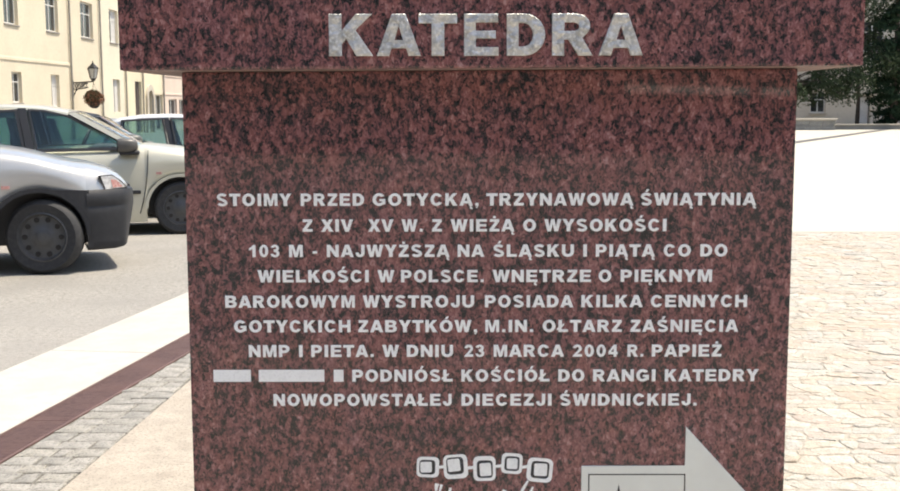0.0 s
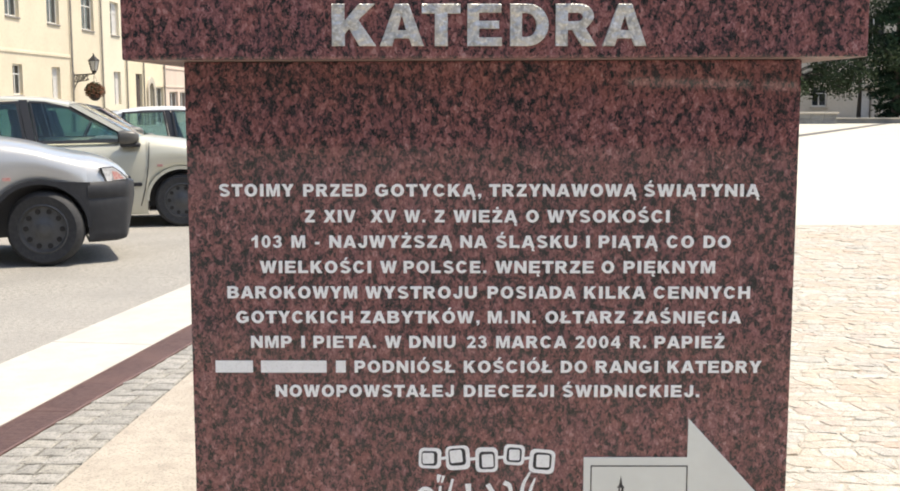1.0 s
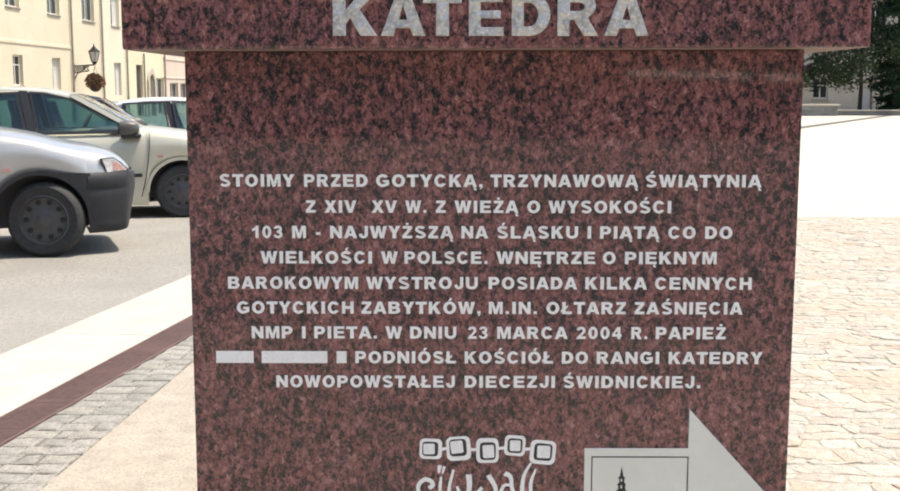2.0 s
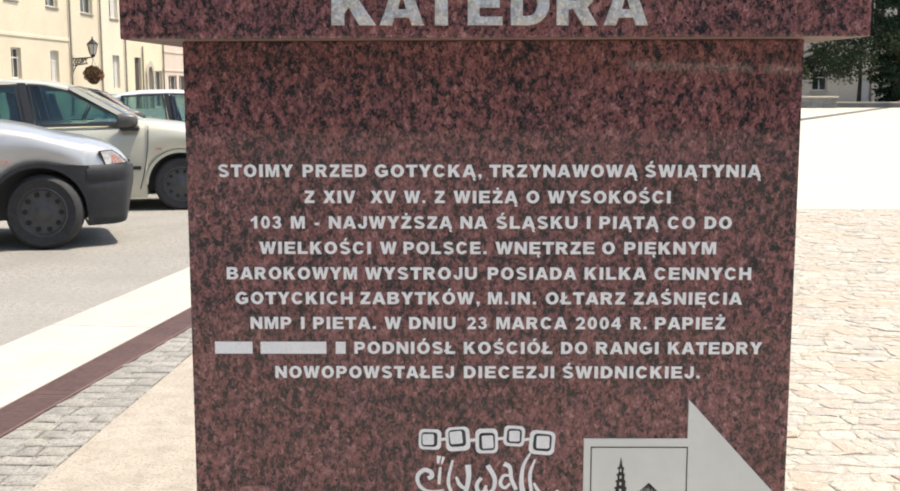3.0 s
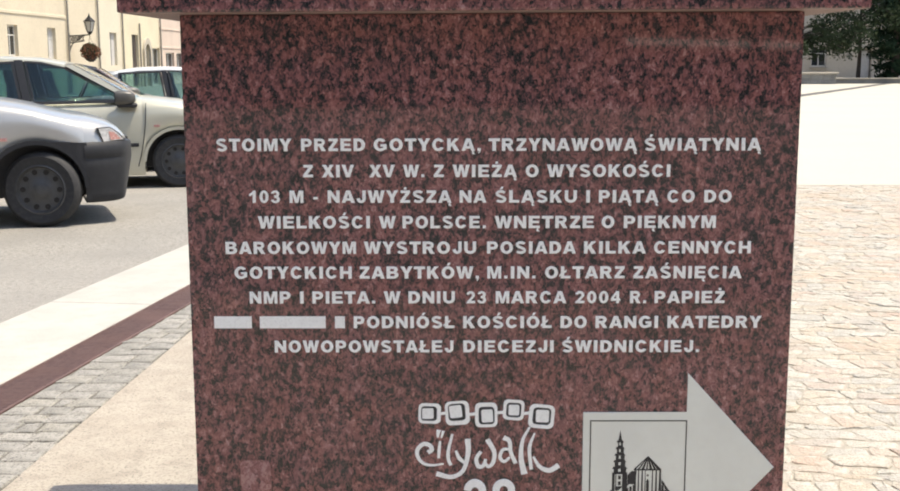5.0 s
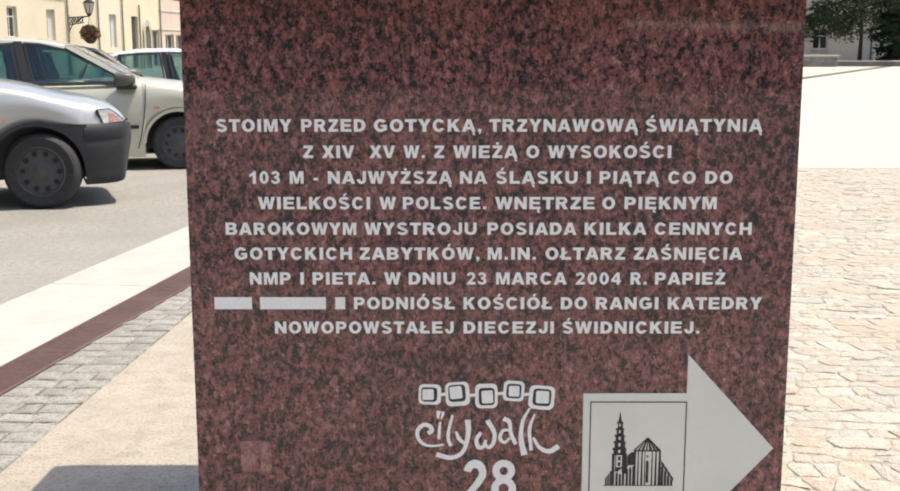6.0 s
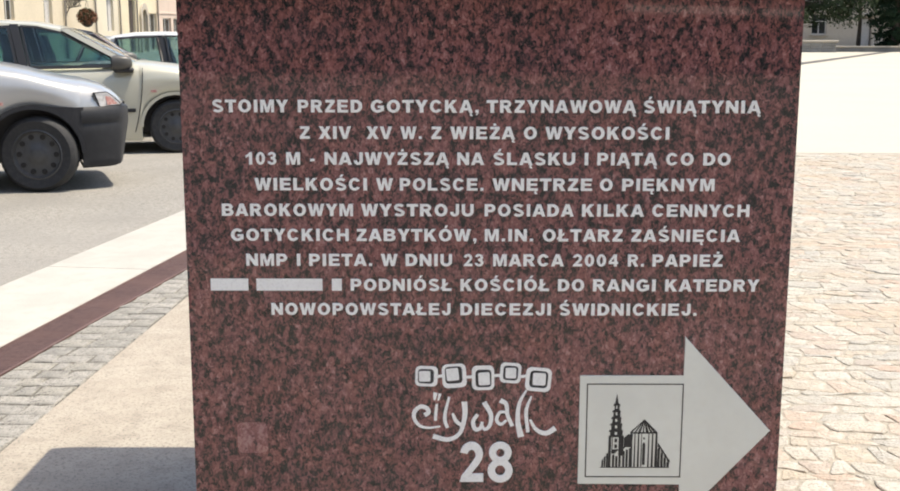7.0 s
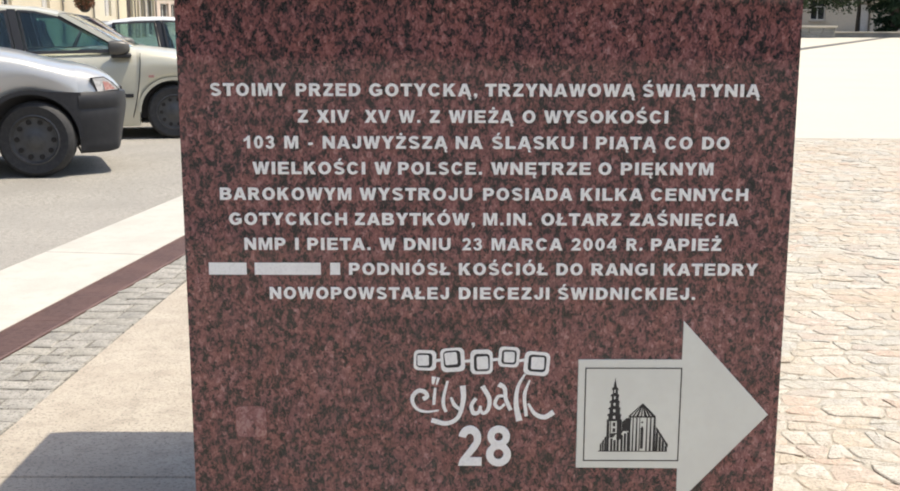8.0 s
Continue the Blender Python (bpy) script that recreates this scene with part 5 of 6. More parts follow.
C_CREAM = plaster("cream_plaster", (0.63, 0.55, 0.41))
C_PALE = plaster("pale_yellow_plaster", (0.66, 0.595, 0.46))
C_YELLOW = plaster("warm_yellow_plaster", (0.68, 0.60, 0.43))
C_PINK = plaster("pinkish_plaster", (0.62, 0.50, 0.41))


def upper(ya, yb, z=5.02, h=1.9, kind="window"):
    return (ya, yb, z, z + h, kind)


house("cream plastered town house with a string course", 36.0, 57.93, 10.5, C_CREAM,
      [upper(39.5, 41.0), upper(44.3, 45.9), upper(49.4, 51.1), upper(54.7, 56.5), (45.0, 46.3, 1.5, 2.9, "window"), (50.0, 51.2, 1.5, 2.9, "window"), (55.1, 56.3, 1.30, 2.9, "curtain"), (40.5, 41.8, -0.35, 2.4, "door")], courses=(3.4,))
house("pale cream plastered house with a wall lantern", 57.97, 63.12, 10.5, C_CREAM, [upper(60.0, 62.1)], courses=())
house("pale yellow house with a curtained window", 63.16, 67.92, 10.3, C_PALE, [upper(65.2, 66.9, kind="curtain"), (65.5, 66.9, 1.0, 2.9, "blind")])
house("bright yellow plastered house with a stone portal", 67.96, 77.0, 10.8, C_YELLOW,
      [upper(70.0, 71.4), upper(74.4, 75.8), (70.15, 71.6, -0.35, 2.88, "door"), (72.95, 74.1, -0.35, 2.35, "door"), (74.85, 76.9, -0.35, 2.10, "shop")])
house("pinkish shop house with dark windows and a cornice", 77.04, 90.0, 10.2, C_PINK,
      [upper(79.0, 80.4), upper(83.0, 84.4), upper(87.0, 88.4), (78.6, 81.0, 0.4, 1.82, "shop"), (81.7, 84.0, 0.4, 1.82, "shop"), (85.0, 86.5, -0.35, 1.9, "door")], courses=(2.08, 3.35))
house("plain cream house far along the street", 90.04, 112.0, 10.6, C_CREAM, [upper(92 + 4 * k, 93.6 + 4 * k) for k in range(5)] + [(92 + 4 * k, 93.6 + 4 * k, 0.9, 2.8, "window") for k in range(5)], courses=(3.6,))

# portal with a round arch
portal = thing("stone_portal", "carved pale stone portal round a street door", "portal")
bm = bmesh.new()
for ya, yb in ((72.55, 72.93), (74.12, 74.50)):
    box(bm, FX + 0.003, FX + 0.14, ya, yb, -0.4, 2.0)
part("jambs", bm, M_STONE, portal)
bm = bmesh.new()
cy, cz = 73.52, 1.75
prev = None
for i in range(13):
    a = math.pi * i / 12
    q = [(cy + r * math.cos(a), cz + r * math.sin(a)) for r in (0.60, 0.98)]
    if prev:
        ring = [prev[0], prev[1], q[1], q[0]]
        f = [bm.verts.new((FX + 0.12, y, z + 0.003)) for y, z in ring]
        g = [bm.verts.new((FX + 0.003, y, z + 0.003)) for y, z in ring]
        bm.faces.new(f)
        bm.faces.new(g[::-1])
        for k in range(4):
            bm.faces.new((f[k], g[k], g[(k + 1) % 4], f[(k + 1) % 4]))
    prev = q
part("arch", bm, M_STONE, portal)

# downpipes
for y in (57.95, 63.14, 67.94, 77.02, 71.75):
    top = 10.0 if y != 71.75 else 3.6
    pipe = thing("downpipe", "thin zinc downpipe fixed to a plastered facade", "downpipe", "downpipes on the facades")
    bm = bmesh.new()
    tube(bm, [(FX + 0.10, y, -0.42), (FX + 0.10, y, top * 0.5), (FX + 0.10, y, top)], 0.055, 8)
    part("pipe", bm, M_PIPE, pipe, smooth=True)
    for z in (0.8, 3.0):
        bm = bmesh.new()
        lathe(bm, [(0.068, 0.0), (0.068, 0.06)], "z", (FX + 0.10, y, z), 10)
        part("clip", bm, M_PIPE, pipe)

# lantern on its bracket
LY = 58.3
lan = thing("wall_lantern", "black iron wall lantern on a scrolled bracket", "lantern")
bm = bmesh.new()
box(bm, FX + 0.005, FX + 0.05, LY - 0.05, LY + 0.05, 1.75, 2.70)
part("wall_plate", bm, M_IRON, lan)
bm = bmesh.new()
tube(bm, [(FX + 0.03, LY, 2.55), (FX + 0.6, LY, 2.58), (FX + 1.10, LY, 2.62)], 0.035, 6)
tube(bm, [(FX + 0.03, LY, 1.85), (FX + 0.18, LY, 2.15), (FX + 0.55, LY, 2.40), (FX + 0.75, LY, 2.56)], 0.028, 6)
part("bracket", bm, M_IRON, lan, smooth=True)
for cx, cz, r in ((FX + 0.26, 2.38, 0.13), (FX + 0.52, 2.47, 0.075)):
    bm = bmesh.new()
    pts = [(cx + r * (1 - k / 30) * math.cos(k * 0.42), LY, cz + r * (1 - k / 30) * math.sin(k * 0.42)) for k in range(24)]
    tube(bm, pts, 0.02, 5)
    part("scroll", bm, M_IRON, lan)
bm = bmesh.new()
tube(bm, [(FX + 0.03, LY, 2.20), (FX + 0.42, LY, 2.24), (FX + 0.80, LY, 2.30)], 0.026, 6)
for k in range(5):
    a, b = FX + 0.06 + 0.15 * k, FX + 0.06 + 0.15 * (k + 1)
    tube(bm, [(a, LY, 2.23 + 0.012 * k), (b, LY, 2.53 + 0.008 * k)], 0.018, 5)
    tube(bm, [(a, LY, 2.53 + 0.008 * k), (b, LY, 2.23 + 0.012 * k)], 0.018, 5)
part("lattice", bm, M_IRON, lan)
lx = FX + 1.10
bm = bmesh.new()
lathe(bm, [(0.05, 2.62), (0.10, 2.66), (0.13, 2.74), (0.15, 2.78)], "z", (lx, LY, 0), 6)
part("base_cup", bm, M_IRON, lan)
bm = bmesh.new()
lathe(bm, [(0.15, 2.785), (0.27, 3.28)], "z", (lx, LY, 0), 6)
part("lantern_glass", bm, M_FROST, lan, "smoky lantern glass")
bm = bmesh.new()
for k in range(6):
    a = k * math.tau / 6
    tube(bm, [(lx + 0.155 * math.cos(a), LY + 0.155 * math.sin(a), 2.78), (lx + 0.278 * math.cos(a), LY + 0.278 * math.sin(a), 3.29)], 0.017, 5)
part("lantern_frame", bm, M_IRON, lan)
bm = bmesh.new()
lathe(bm, [(0.31, 3.285), (0.29, 3.33), (0.17, 3.44), (0.11, 3.50), (0.06, 3.55), (0.035, 3.62), (0.015, 3.70)], "z", (lx, LY, 0), 6)
part("lantern_hood", bm, M_IRON, lan)


def leaves(bm, rng, centre, radius, count, size, squash=1.0, droop=0.0):
    """Small folded leaf quads scattered through an uneven ball."""
    for _ in range(count):
        d = Vector((rng.gauss(0, 1), rng.gauss(0, 1), rng.gauss(0, 1))).normalized()
        r = radius * (0.45 + 0.6 * rng.random() ** 0.6)
        c = Vector(centre) + Vector((d.x * r, d.y * r, d.z * r * squash))
        a = Vector((rng.gauss(0, 1), rng.gauss(0, 1), rng.gauss(0, 0.6) - droop)).normalized()
        b = a.orthogonal().normalized()
        b = Matrix.Rotation(rng.random() * 6.28, 3, a) @ b
        s = size * (0.6 + 0.8 * rng.random())
        v = [bm.verts.new(c - a * s), bm.verts.new(c + b * s * 0.45), bm.verts.new(c + a * s), bm.verts.new(c - b * s * 0.45 + a.cross(b) * s * 0.2)]
        bm.faces.new(v[:3])
        bm.faces.new((v[0], v[2], v[3]))


rng = random.Random(5)
basket = thing("flower_basket", "round basket of red flowers hung under the lantern", "flower basket")
bm = bmesh.new()
lathe(bm, [(0.10, 1.22), (0.24, 1.30), (0.32, 1.48), (0.34, 1.56)], "z", (lx, LY, 0), 12)
part("bowl", bm, M_IRON, basket)
bm = bmesh.new()
for k in range(3):
    a = k * math.tau / 3
    tube(bm, [(lx + 0.31 * math.cos(a), LY + 0.31 * math.sin(a), 1.55), (lx, LY, 2.60)], 0.008, 4)
part("chains", bm, M_IRON, basket)
bm = bmesh.new()
leaves(bm, rng, (lx - 0.04, LY, 1.80), 0.45, 800, 0.06, 0.85)
part("greenery", bm, M_LEAF, basket)
bm = bmesh.new()
leaves(bm, rng, (lx + 0.02, LY - 0.04, 1.74), 0.51, 1100, 0.055, 0.85)
part("blossoms", bm, M_FLOWER, basket, "rusty red blossoms")

# ---------- far side of the plaza ----------
lowwall = thing("low_wall", "low grey stone wall with a pale coping", "wall")
for row in range(3):
    x = 12.0
    k = 0
    while x < 19.9:
        w = min(0.62 + 0.25 * ((k * 37 + row * 17) % 7) / 7, 19.98 - x)
        part("stone", boxm(x + 0.008, x + w - 0.008, 58.35, 58.80, row * 0.175 + 0.004, (row + 1) * 0.175 - 0.004, bevel=0.012), M_GREYSTONE, lowwall)
        x += w
        k += 1
part("core", boxm(12.02, 19.95, 58.38, 58.77, 0.0, 0.525), M_JOINT, lowwall)
part("coping", boxm(11.94, 20.05, 58.27, 58.88, 0.527, 0.625, bevel=0.015), M_STONE, lowwall, "pale stone coping")

bed_wall = thing("planter_kerb", "low pale planter kerb in front of the trees", "kerb")
part("front", boxm(20.1, 30, 59.6, 59.9, 0.0, 0.25, bevel=0.015), M_GREYSTONE, bed_wall)
part("coping", boxm(20.05, 30.05, 59.52, 60.0, 0.252, 0.315, bevel=0.012), M_STONE, bed_wall, "pale stone coping")
bm = bmesh.new()
box(bm, 20.1, 30, 59.93, 66, 0.0, 0.20)
tagged(link("planting_soil", bm, M_JOINT), "dry bare soil of the planting bed", "soil", kind="structure")

# building behind the trees
FXR = 70.0
hall = thing("plastered_building", "pale plastered building behind trees", "building")


def wall_y(x0, x1, z0, z1, openings, yf, thick=0.5):
    bm = bmesh.new()
    xs = sorted({x0, x1, *[v for o in openings for v in o[:2]]})
    zs = sorted({z0, z1, *[v for o in openings for v in o[2:]]})
    for xa, xb in zip(xs, xs[1:]):
        for za, zb in zip(zs, zs[1:]):
            if not any(o[0] - 1e-6 <= xa and xb <= o[1] + 1e-6 and o[2] - 1e-6 <= za and zb <= o[3] + 1e-6 for o in openings):
                box(bm, xa, xb, yf, yf + thick, za, zb)
    bmesh.ops.remove_doubles(bm, verts=bm.verts, dist=1e-5)
    return bm


HOLES = [(22.2, 23.15, 0.84, 2.1), (25.22, 25.95, 0.0, 1.90), (18.4, 19.8, 0.66, 2.2), (28.0, 29.4, 0.66, 2.2)] + [(15 + 3.4 * k, 16.4 + 3.4 * k, 4.6, 6.5) for k in range(7)]
part("wall", wall_y(9, 60, -0.4, 11.5, HOLES, FXR), plaster("pale_hall_plaster", (0.56, 0.50, 0.41)), hall)
part("rear_block", boxm(9.1, 59.9, FXR + 0.5, FXR + 10, -0.4, 11.4), M_DARK, hall)
part("plinth", boxm(9, 22.0, FXR - 0.08, FXR - 0.002, -0.4, 0.55, bevel=0.02), M_STONE, hall)
for k, (xa, xb, za, zb) in enumerate(HOLES):
    if k == 1:
        d = part("door", boxm(xa, xb, FXR + 0.20, FXR + 0.28, za, zb), M_PIPE, hall, "grey framed glass door")
        part("door_lintel", boxm(xa - 0.25, xb + 0.25, FXR - 0.16, FXR - 0.002, zb + 0.03, zb + 0.22, bevel=0.02), M_STONE, hall, "pale stone door lintel")
        part("pane", boxm(xa + 0.10, xb - 0.10, FXR + 0.18, FXR + 0.198, za + 0.15, zb - 0.12), M_CURTAIN, d)
        continue
    bm = bmesh.new()
    t = 0.07
    zm = za + (zb - za) * 0.62
    for a in ((xa, xa + t, za, zb), (xb - t, xb, za, zb), (xa + t, xb - t, za, za + t), (xa + t, xb - t, zb - t, zb), (xa + t, xb - t, zm, zm + 0.05), ((xa + xb) / 2 - 0.035, (xa + xb) / 2 + 0.035, za + t, zb - t)):
        box(bm, a[0], a[1], FXR + 0.14, FXR + 0.20, a[2], a[3])
    f = part("window_frame", bm, M_WINFRAME, hall)
    part("pane", boxm(xa + 0.05, (xa + xb) / 2 - 0.02, FXR + 0.185, FXR + 0.198, za + 0.05, zb - 0.05), M_WINGLASS, f)
    part("pane", boxm((xa + xb) / 2 + 0.02, xb - 0.05, FXR + 0.185, FXR + 0.198, za + 0.05, zb - 0.05), M_WINGLASS, f)
    part("window_sill", boxm(xa - 0.1, xb + 0.1, FXR - 0.10, FXR + 0.14, za - 0.10, za - 0.002, bevel=0.01), M_STONE, hall)
bm = bmesh.new()
v0 = [bm.verts.new(q) for q in ((8.7, FXR - 0.6, 11.5), (8.7, FXR + 5, 15.5), (8.7, FXR + 10.6, 11.5))]
v1 = [bm.verts.new(q) for q in ((60.3, FXR - 0.6, 11.5), (60.3, FXR + 5, 15.5), (60.3, FXR + 10.6, 11.5))]
bm.faces.new(v0)
bm.faces.new(v1[::-1])
for i in range(3):
    bm.faces.new((v0[i], v1[i], v1[(i + 1) % 3], v0[(i + 1) % 3]))
part("roof", bm, M_ROOF, hall)


def broad_tree(label, x, y, height, spread, low, seed, count=15000, z0=0.2):
    rng = random.Random(seed)
    tree = thing("tree", label, "tree", "trees by the plaza")
    bm = bmesh.new()
    tube(bm, [(x, y, z0 - 0.1), (x + 0.03, y, z0 + height * 0.18), (x - 0.04, y, z0 + height * 0.38), (x + 0.05, y, z0 + height * 0.62), (x, y, z0 + height * 0.9)], [0.13, 0.10, 0.085, 0.06, 0.02], 9)
    part("trunk", bm, M_BARK, tree, smooth=True)
    tips = []
    for k in range(34):
        a = rng.random() * math.tau
        t = 0.24 + 0.66 * rng.random() ** 1.3
        r = spread * (0.55 + 0.5 * rng.random()) * (1.15 - 0.55 * abs(t - 0.45) * 1.6)
        zs = z0 + height * t
        end = Vector((x + r * math.cos(a), y + r * math.sin(a), max(low + 0.35, zs + height * 0.05 - r * 0.32 * (1.1 - t))))
        mid = Vector((x + r * 0.5 * math.cos(a), y + r * 0.5 * math.sin(a), zs + height * 0.07))
        bm = bmesh.new()
        tube(bm, [(x, y, zs), tuple(mid), tuple(end)], [0.045, 0.03, 0.012], 5)
        part("limb", bm, M_BARK, tree)
        tips += [(mid, 0.55), (end, 0.75), ((mid + end) / 2, 0.65)]
    bm = bmesh.new()
    for c, r in tips:
        leaves(bm, rng, c + Vector((rng.gauss(0, 0.15), rng.gauss(0, 0.15), -0.1)), r * (0.7 + 0.5 * rng.random()), count // len(tips), 0.085, 0.8, 0.7)
    part("crown", bm, M_LEAF, tree, "dark green leafy crown with gaps")
    return tree


def conifer(label, x, y, height, spread, seed, z0=0.15):
    rng = random.Random(seed)
    tree = thing("conifer", label, "tree", "trees by the plaza")
    bm = bmesh.new()
    tube(bm, [(x, y, z0 - 0.1), (x, y, z0 + height * 0.5), (x, y, z0 + height * 0.97)], [0.22, 0.13, 0.02], 9)
    part("trunk", bm, M_BARK, tree, smooth=True)
    bm = bmesh.new()
    for k in range(230):
        t = rng.random() ** 1.25
        z = z0 + 0.35 + (height - 0.4) * t
        a = rng.random() * math.tau
        r = spread * (1 - t) ** 0.75 * (0.75 + 0.4 * rng.random()) * min(1.0, 0.30 + 0.28 * (z - z0))
        d = Vector((math.cos(a), math.sin(a), -0.25))
        for j in range(9):
            f = (j + 1) / 9
            c = Vector((x, y, z)) + d * r * f
            leaves(bm, rng, c, 0.10 + 0.16 * f, 9, 0.10, 0.7, 0.8)
    part("crown", bm, M_NEEDLE, tree, "dense dark needle crown reaching low")
    return tree


broad_tree("slender broadleaf tree with low hanging dark leaves", 22.5, 62.4, 7.5, 2.3, 1.75, 3, count=9500)
broad_tree("broadleaf tree with a dense low crown", 18.9, 62.6, 7.0, 3.0, 1.55, 8)
conifer("dense dark green conifer reaching the ground", 24.15, 61.4, 11.0, 1.9, 12)
conifer("tall dark conifer beside other trees", 27.6, 62.2, 12.0, 2.2, 21)

# ---------- paving pieces ----------
def piece(rng, pts, z_top, dome, lip=0.010, z_low=-0.03, soften=True, tilt=0.016):
    """A split stone over a plan polygon: sides, worn lip and an uneven, tilted top."""
    if soften:
        n = len(pts)
        out = []
        for i in range(n):
            (ax, ay), (bx, by) = pts[i], pts[(i + 1) % n]
            p, q = rng.uniform(0.14, 0.28), rng.uniform(0.72, 0.86)
            out += [(ax + (bx - ax) * p, ay + (by - ay) * p), (ax + (bx - ax) * q, ay + (by - ay) * q)]
        pts = out
    n = len(pts)
    cx, cy = sum(p[0] for p in pts) / n, sum(p[1] for p in pts) / n
    gx, gy = rng.gauss(0, tilt), rng.gauss(0, tilt)
    vs, fs = [], []
    for x, y in pts:
        vs.append((x - cx, y - cy, z_low))
    for x, y in pts:
        vs.append((x - cx, y - cy, z_top - lip * (0.7 + 0.6 * rng.random())))
    for x, y in pts:
        k = 1 - lip * 1.3 / max(0.02, math.hypot(x - cx, y - cy))
        u, v = (x - cx) * k, (y - cy) * k
        vs.append((u, v, z_top + gx * u + gy * v + rng.gauss(0, 0.0012)))
    vs.append((rng.gauss(0, 0.008), rng.gauss(0, 0.008), z_top + dome))
    for i in range(n):
        j = (i + 1) % n
        fs += [(i, j, n + j, n + i), (n + i, n + j, 2 * n + j, 2 * n + i), (2 * n + i, 2 * n + j, 3 * n)]
    return (cx, cy), vs, fs


def lay(cells, name, material, rest_material, parent, rest_name, rest_label, keep, limit=300):
    """Cells that keep() picks become parts of their own, the others one joined mesh."""
    allv, allf = [], []
    made = 0
    for (cx, cy), vs, fs in cells:
        if made < limit and keep(cx, cy):
            me = bpy.data.meshes.new(name)
            me.from_pydata(vs, [], fs)
            me.materials.append(material)
            ob = new(name, me)
            ob.parent = parent
            ob.location = (cx, cy, 0)
            made += 1
        else:
            n = len(allv)
            allv += [(x + cx, y + cy, z) for x, y, z in vs]
            allf += [tuple(i + n for i in f) for f in fs]
    if allv:
        me = bpy.data.meshes.new(rest_name)
        me.from_pydata(allv, [], allf)
        me.materials.append(rest_material)
        tagged(new(rest_name, me), rest_label, "paving", kind="stuff")


def courses(rng, x0, x1, y0, y1, shear):
    """Wandering rows of stones of uneven width; neighbours share their corners."""
    knots = [x0 + 0.045 * i for i in range(int((x1 - x0) / 0.045) + 2)]

    def line(y):
        phase, out, w = rng.random() * 6.28, [], 0.0
        for i, x in enumerate(knots):
            w = 0.55 * w + rng.gauss(0, 0.0125)
            out.append(y + w + 0.016 * math.sin(x * 3.3 + phase) + shear * (x - x0))
        return out

    def at(row, x):
        t = (x - x0) / 0.045
        i = min(max(int(t), 0), len(row) - 2)
        return row[i] + (row[i + 1] - row[i]) * (t - i)

    cells = []
    y = y0
    y_end = y1 - shear * (x1 - x0)
    low = line(y)
    while y < y_end:
        y += rng.choice((rng.uniform(0.060, 0.085), rng.uniform(0.085, 0.13)))
        high = line(y)
        x = x0
        lean = 0.0
        while x < x1 - 0.03:
            w = rng.choice((rng.uniform(0.05, 0.09), rng.uniform(0.08, 0.14), rng.uniform(0.11, 0.20)))
            nx = min(x + w, x1)
            nlean = rng.uniform(-0.032, 0.032)
            m = (x + nx) / 2
            cells.append([(x - lean, at(low, x - lean)), (m, at(low, m)), (nx - nlean, at(low, nx - nlean)), (nx + nlean, at(high, nx + nlean)), (m + 0.008, at(high, m + 0.008)), (x + lean, at(high, x + lean))])
            x, lean = nx, nlean
        low = high
    return cells


def shrink(pts, gap):
    n = len(pts)
    cx, cy = sum(p[0] for p in pts) / n, sum(p[1] for p in pts) / n
    out = []
    for x, y in pts:
        d = math.hypot(x - cx, y - cy)
        k = max(0.3, 1 - gap / max(d, 0.01))
        out.append((cx + (x - cx) * k, cy + (y - cy) * k))
    return out


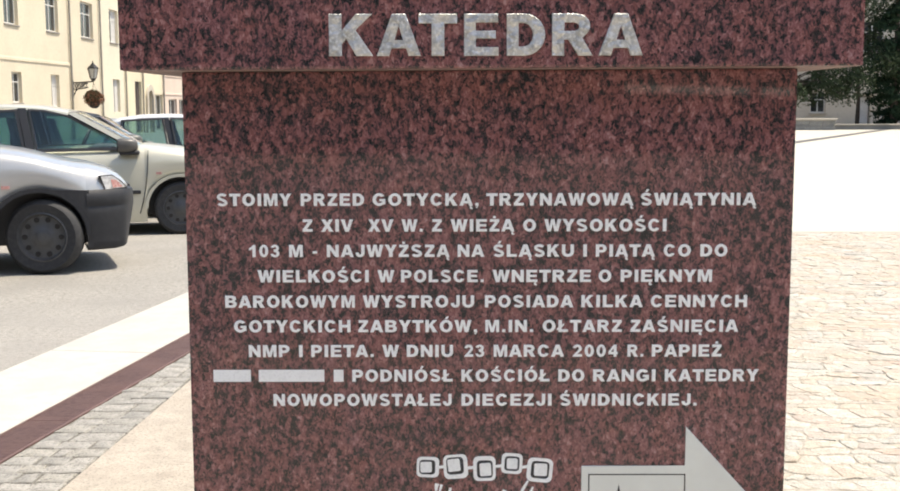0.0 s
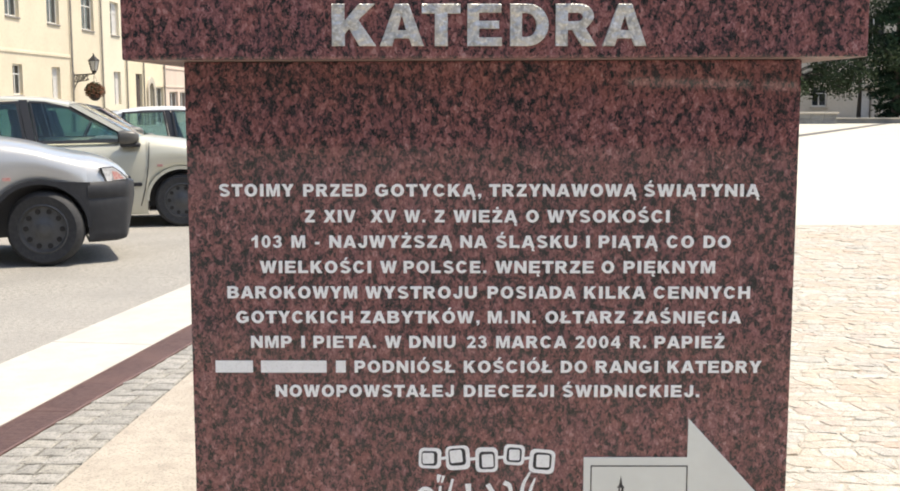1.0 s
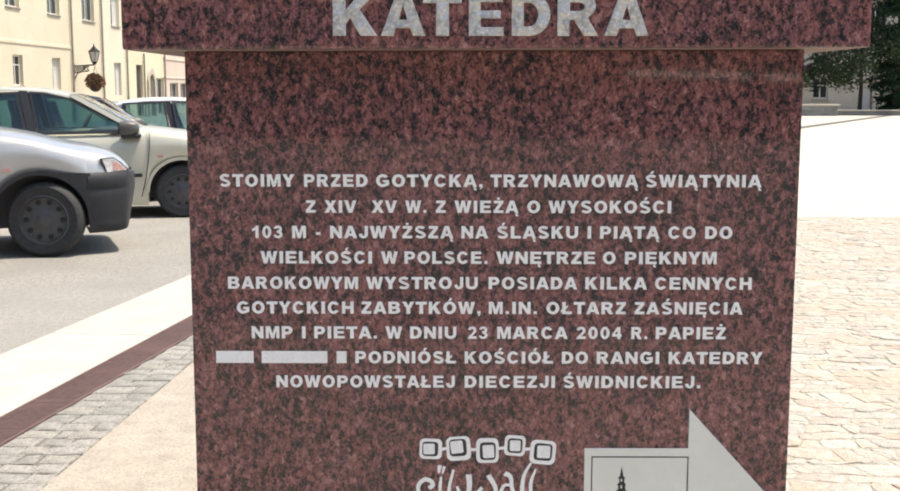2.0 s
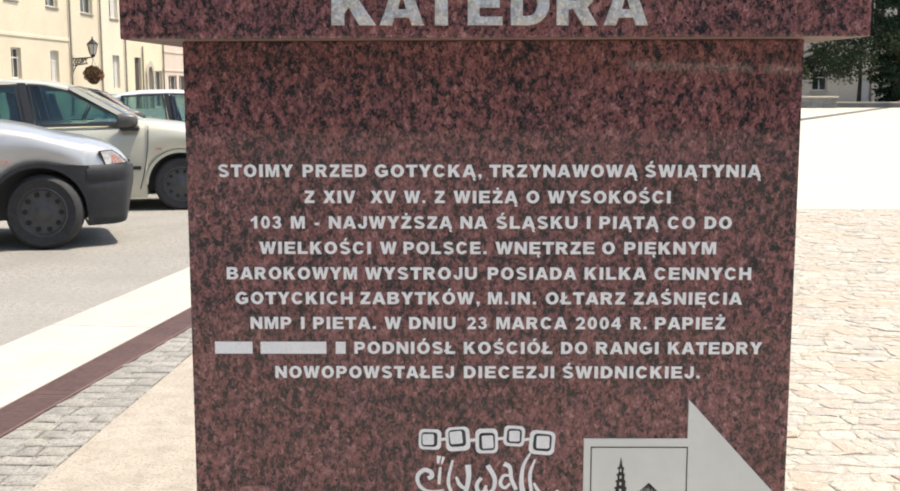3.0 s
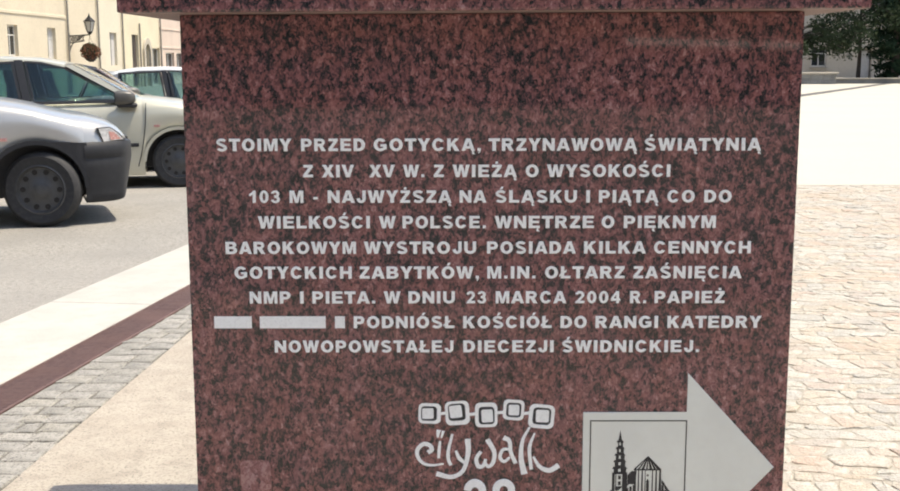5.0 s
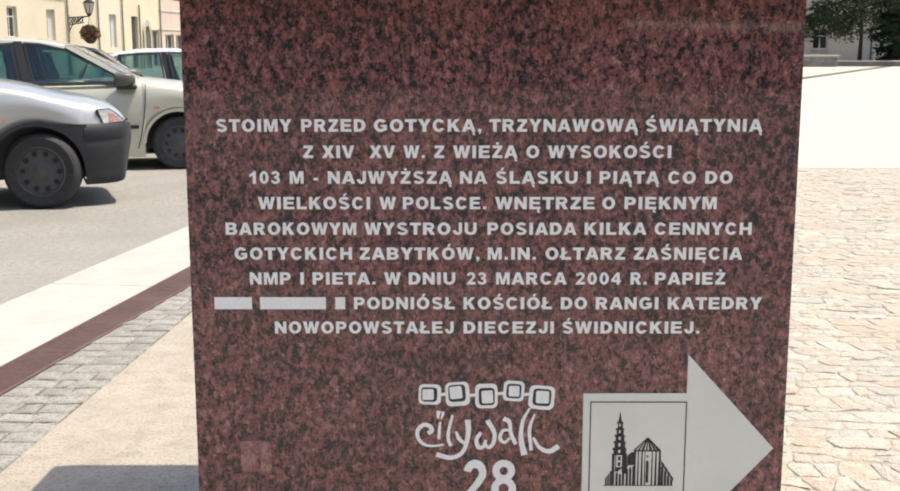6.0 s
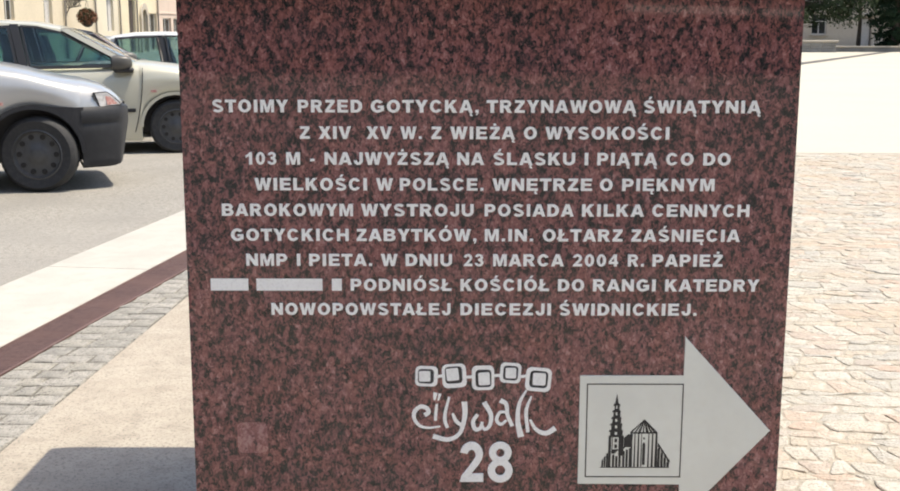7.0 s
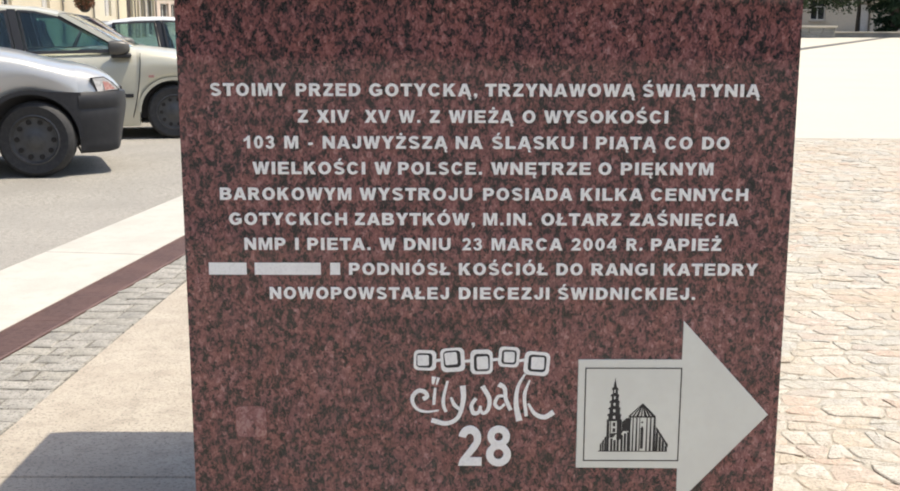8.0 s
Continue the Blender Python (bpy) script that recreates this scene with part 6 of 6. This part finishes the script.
# granite setts between the drain and the warm slabs
rng = random.Random(11)
cells = []
y = -3.68
while y < 5.6:
    h = rng.uniform(0.095, 0.125)
    xa, xb = drain_low(y + h / 2) + 0.004, sett_edge(y + h / 2) - 0.004
    n = max(1, int(round((xb - xa) / 0.125)))
    cuts = [xa + (xb - xa) * (i + (rng.uniform(-0.32, 0.32) if 0 < i < n else 0)) / n for i in range(n + 1)]
    for a, b in zip(cuts, cuts[1:]):
        s = 0.05
        q = [(a + s * rng.uniform(-0.3, 0.3) + 0.137 * -h / 2, y), ((a + b) / 2, y + rng.uniform(-0.006, 0.006)), (b + s * rng.uniform(-0.3, 0.3) - 0.06 * h / 2, y), (b + 0.06 * h / 2, y + h), ((a + b) / 2, y + h + rng.uniform(-0.006, 0.006)), (a + 0.137 * h / 2, y + h)]
        cells.append(piece(rng, shrink(q, rng.uniform(0.002, 0.006)), 0.010 + rng.uniform(-0.0015, 0.0015), rng.uniform(0.001, 0.003), 0.004, soften=False, tilt=0.007))
    y += h
sett_strip = [o for o in scene.objects if o.name == "pavement_sett_bed"][0]
lay(cells, "sett", M_SETT, M_SETT, sett_strip, "sett_rest", "joined granite setts beyond the strip", lambda x, y: y > 0.0, 300)

# split cobbles of the plaza edge
rng = random.Random(23)
raw = courses(rng, -0.59, 5.6, -4.0, 9.84, -0.10)
cells = []
for q in raw:
    cx, cy = sum(p[0] for p in q) / len(q), sum(p[1] for p in q) / len(q)
    if not -3.93 < cy < 9.80:
        continue
    if -0.72 < cx < 0.70 and -0.08 < cy < 1.28:
        continue
    z = 0.0135 + (rng.uniform(-0.0012, 0.0012) if rng.random() < 0.94 else rng.uniform(0.002, 0.005))
    cells.append(piece(rng, shrink(q, rng.uniform(0.0012, 0.0045)), z, rng.uniform(0.001, 0.003), rng.uniform(0.0025, 0.004), tilt=0.006))
cobble_bed = [o for o in scene.objects if o.name == "pavement_cobble_bed"][0]
lay(cells, "cobble", M_COBBLE, M_COBBLES, cobble_bed, "cobble_rest", "irregular pale split cobbles across the plaza edge", lambda x, y: 0.8 < x < 2.3 and 0.5 < y < 4.0, 300)
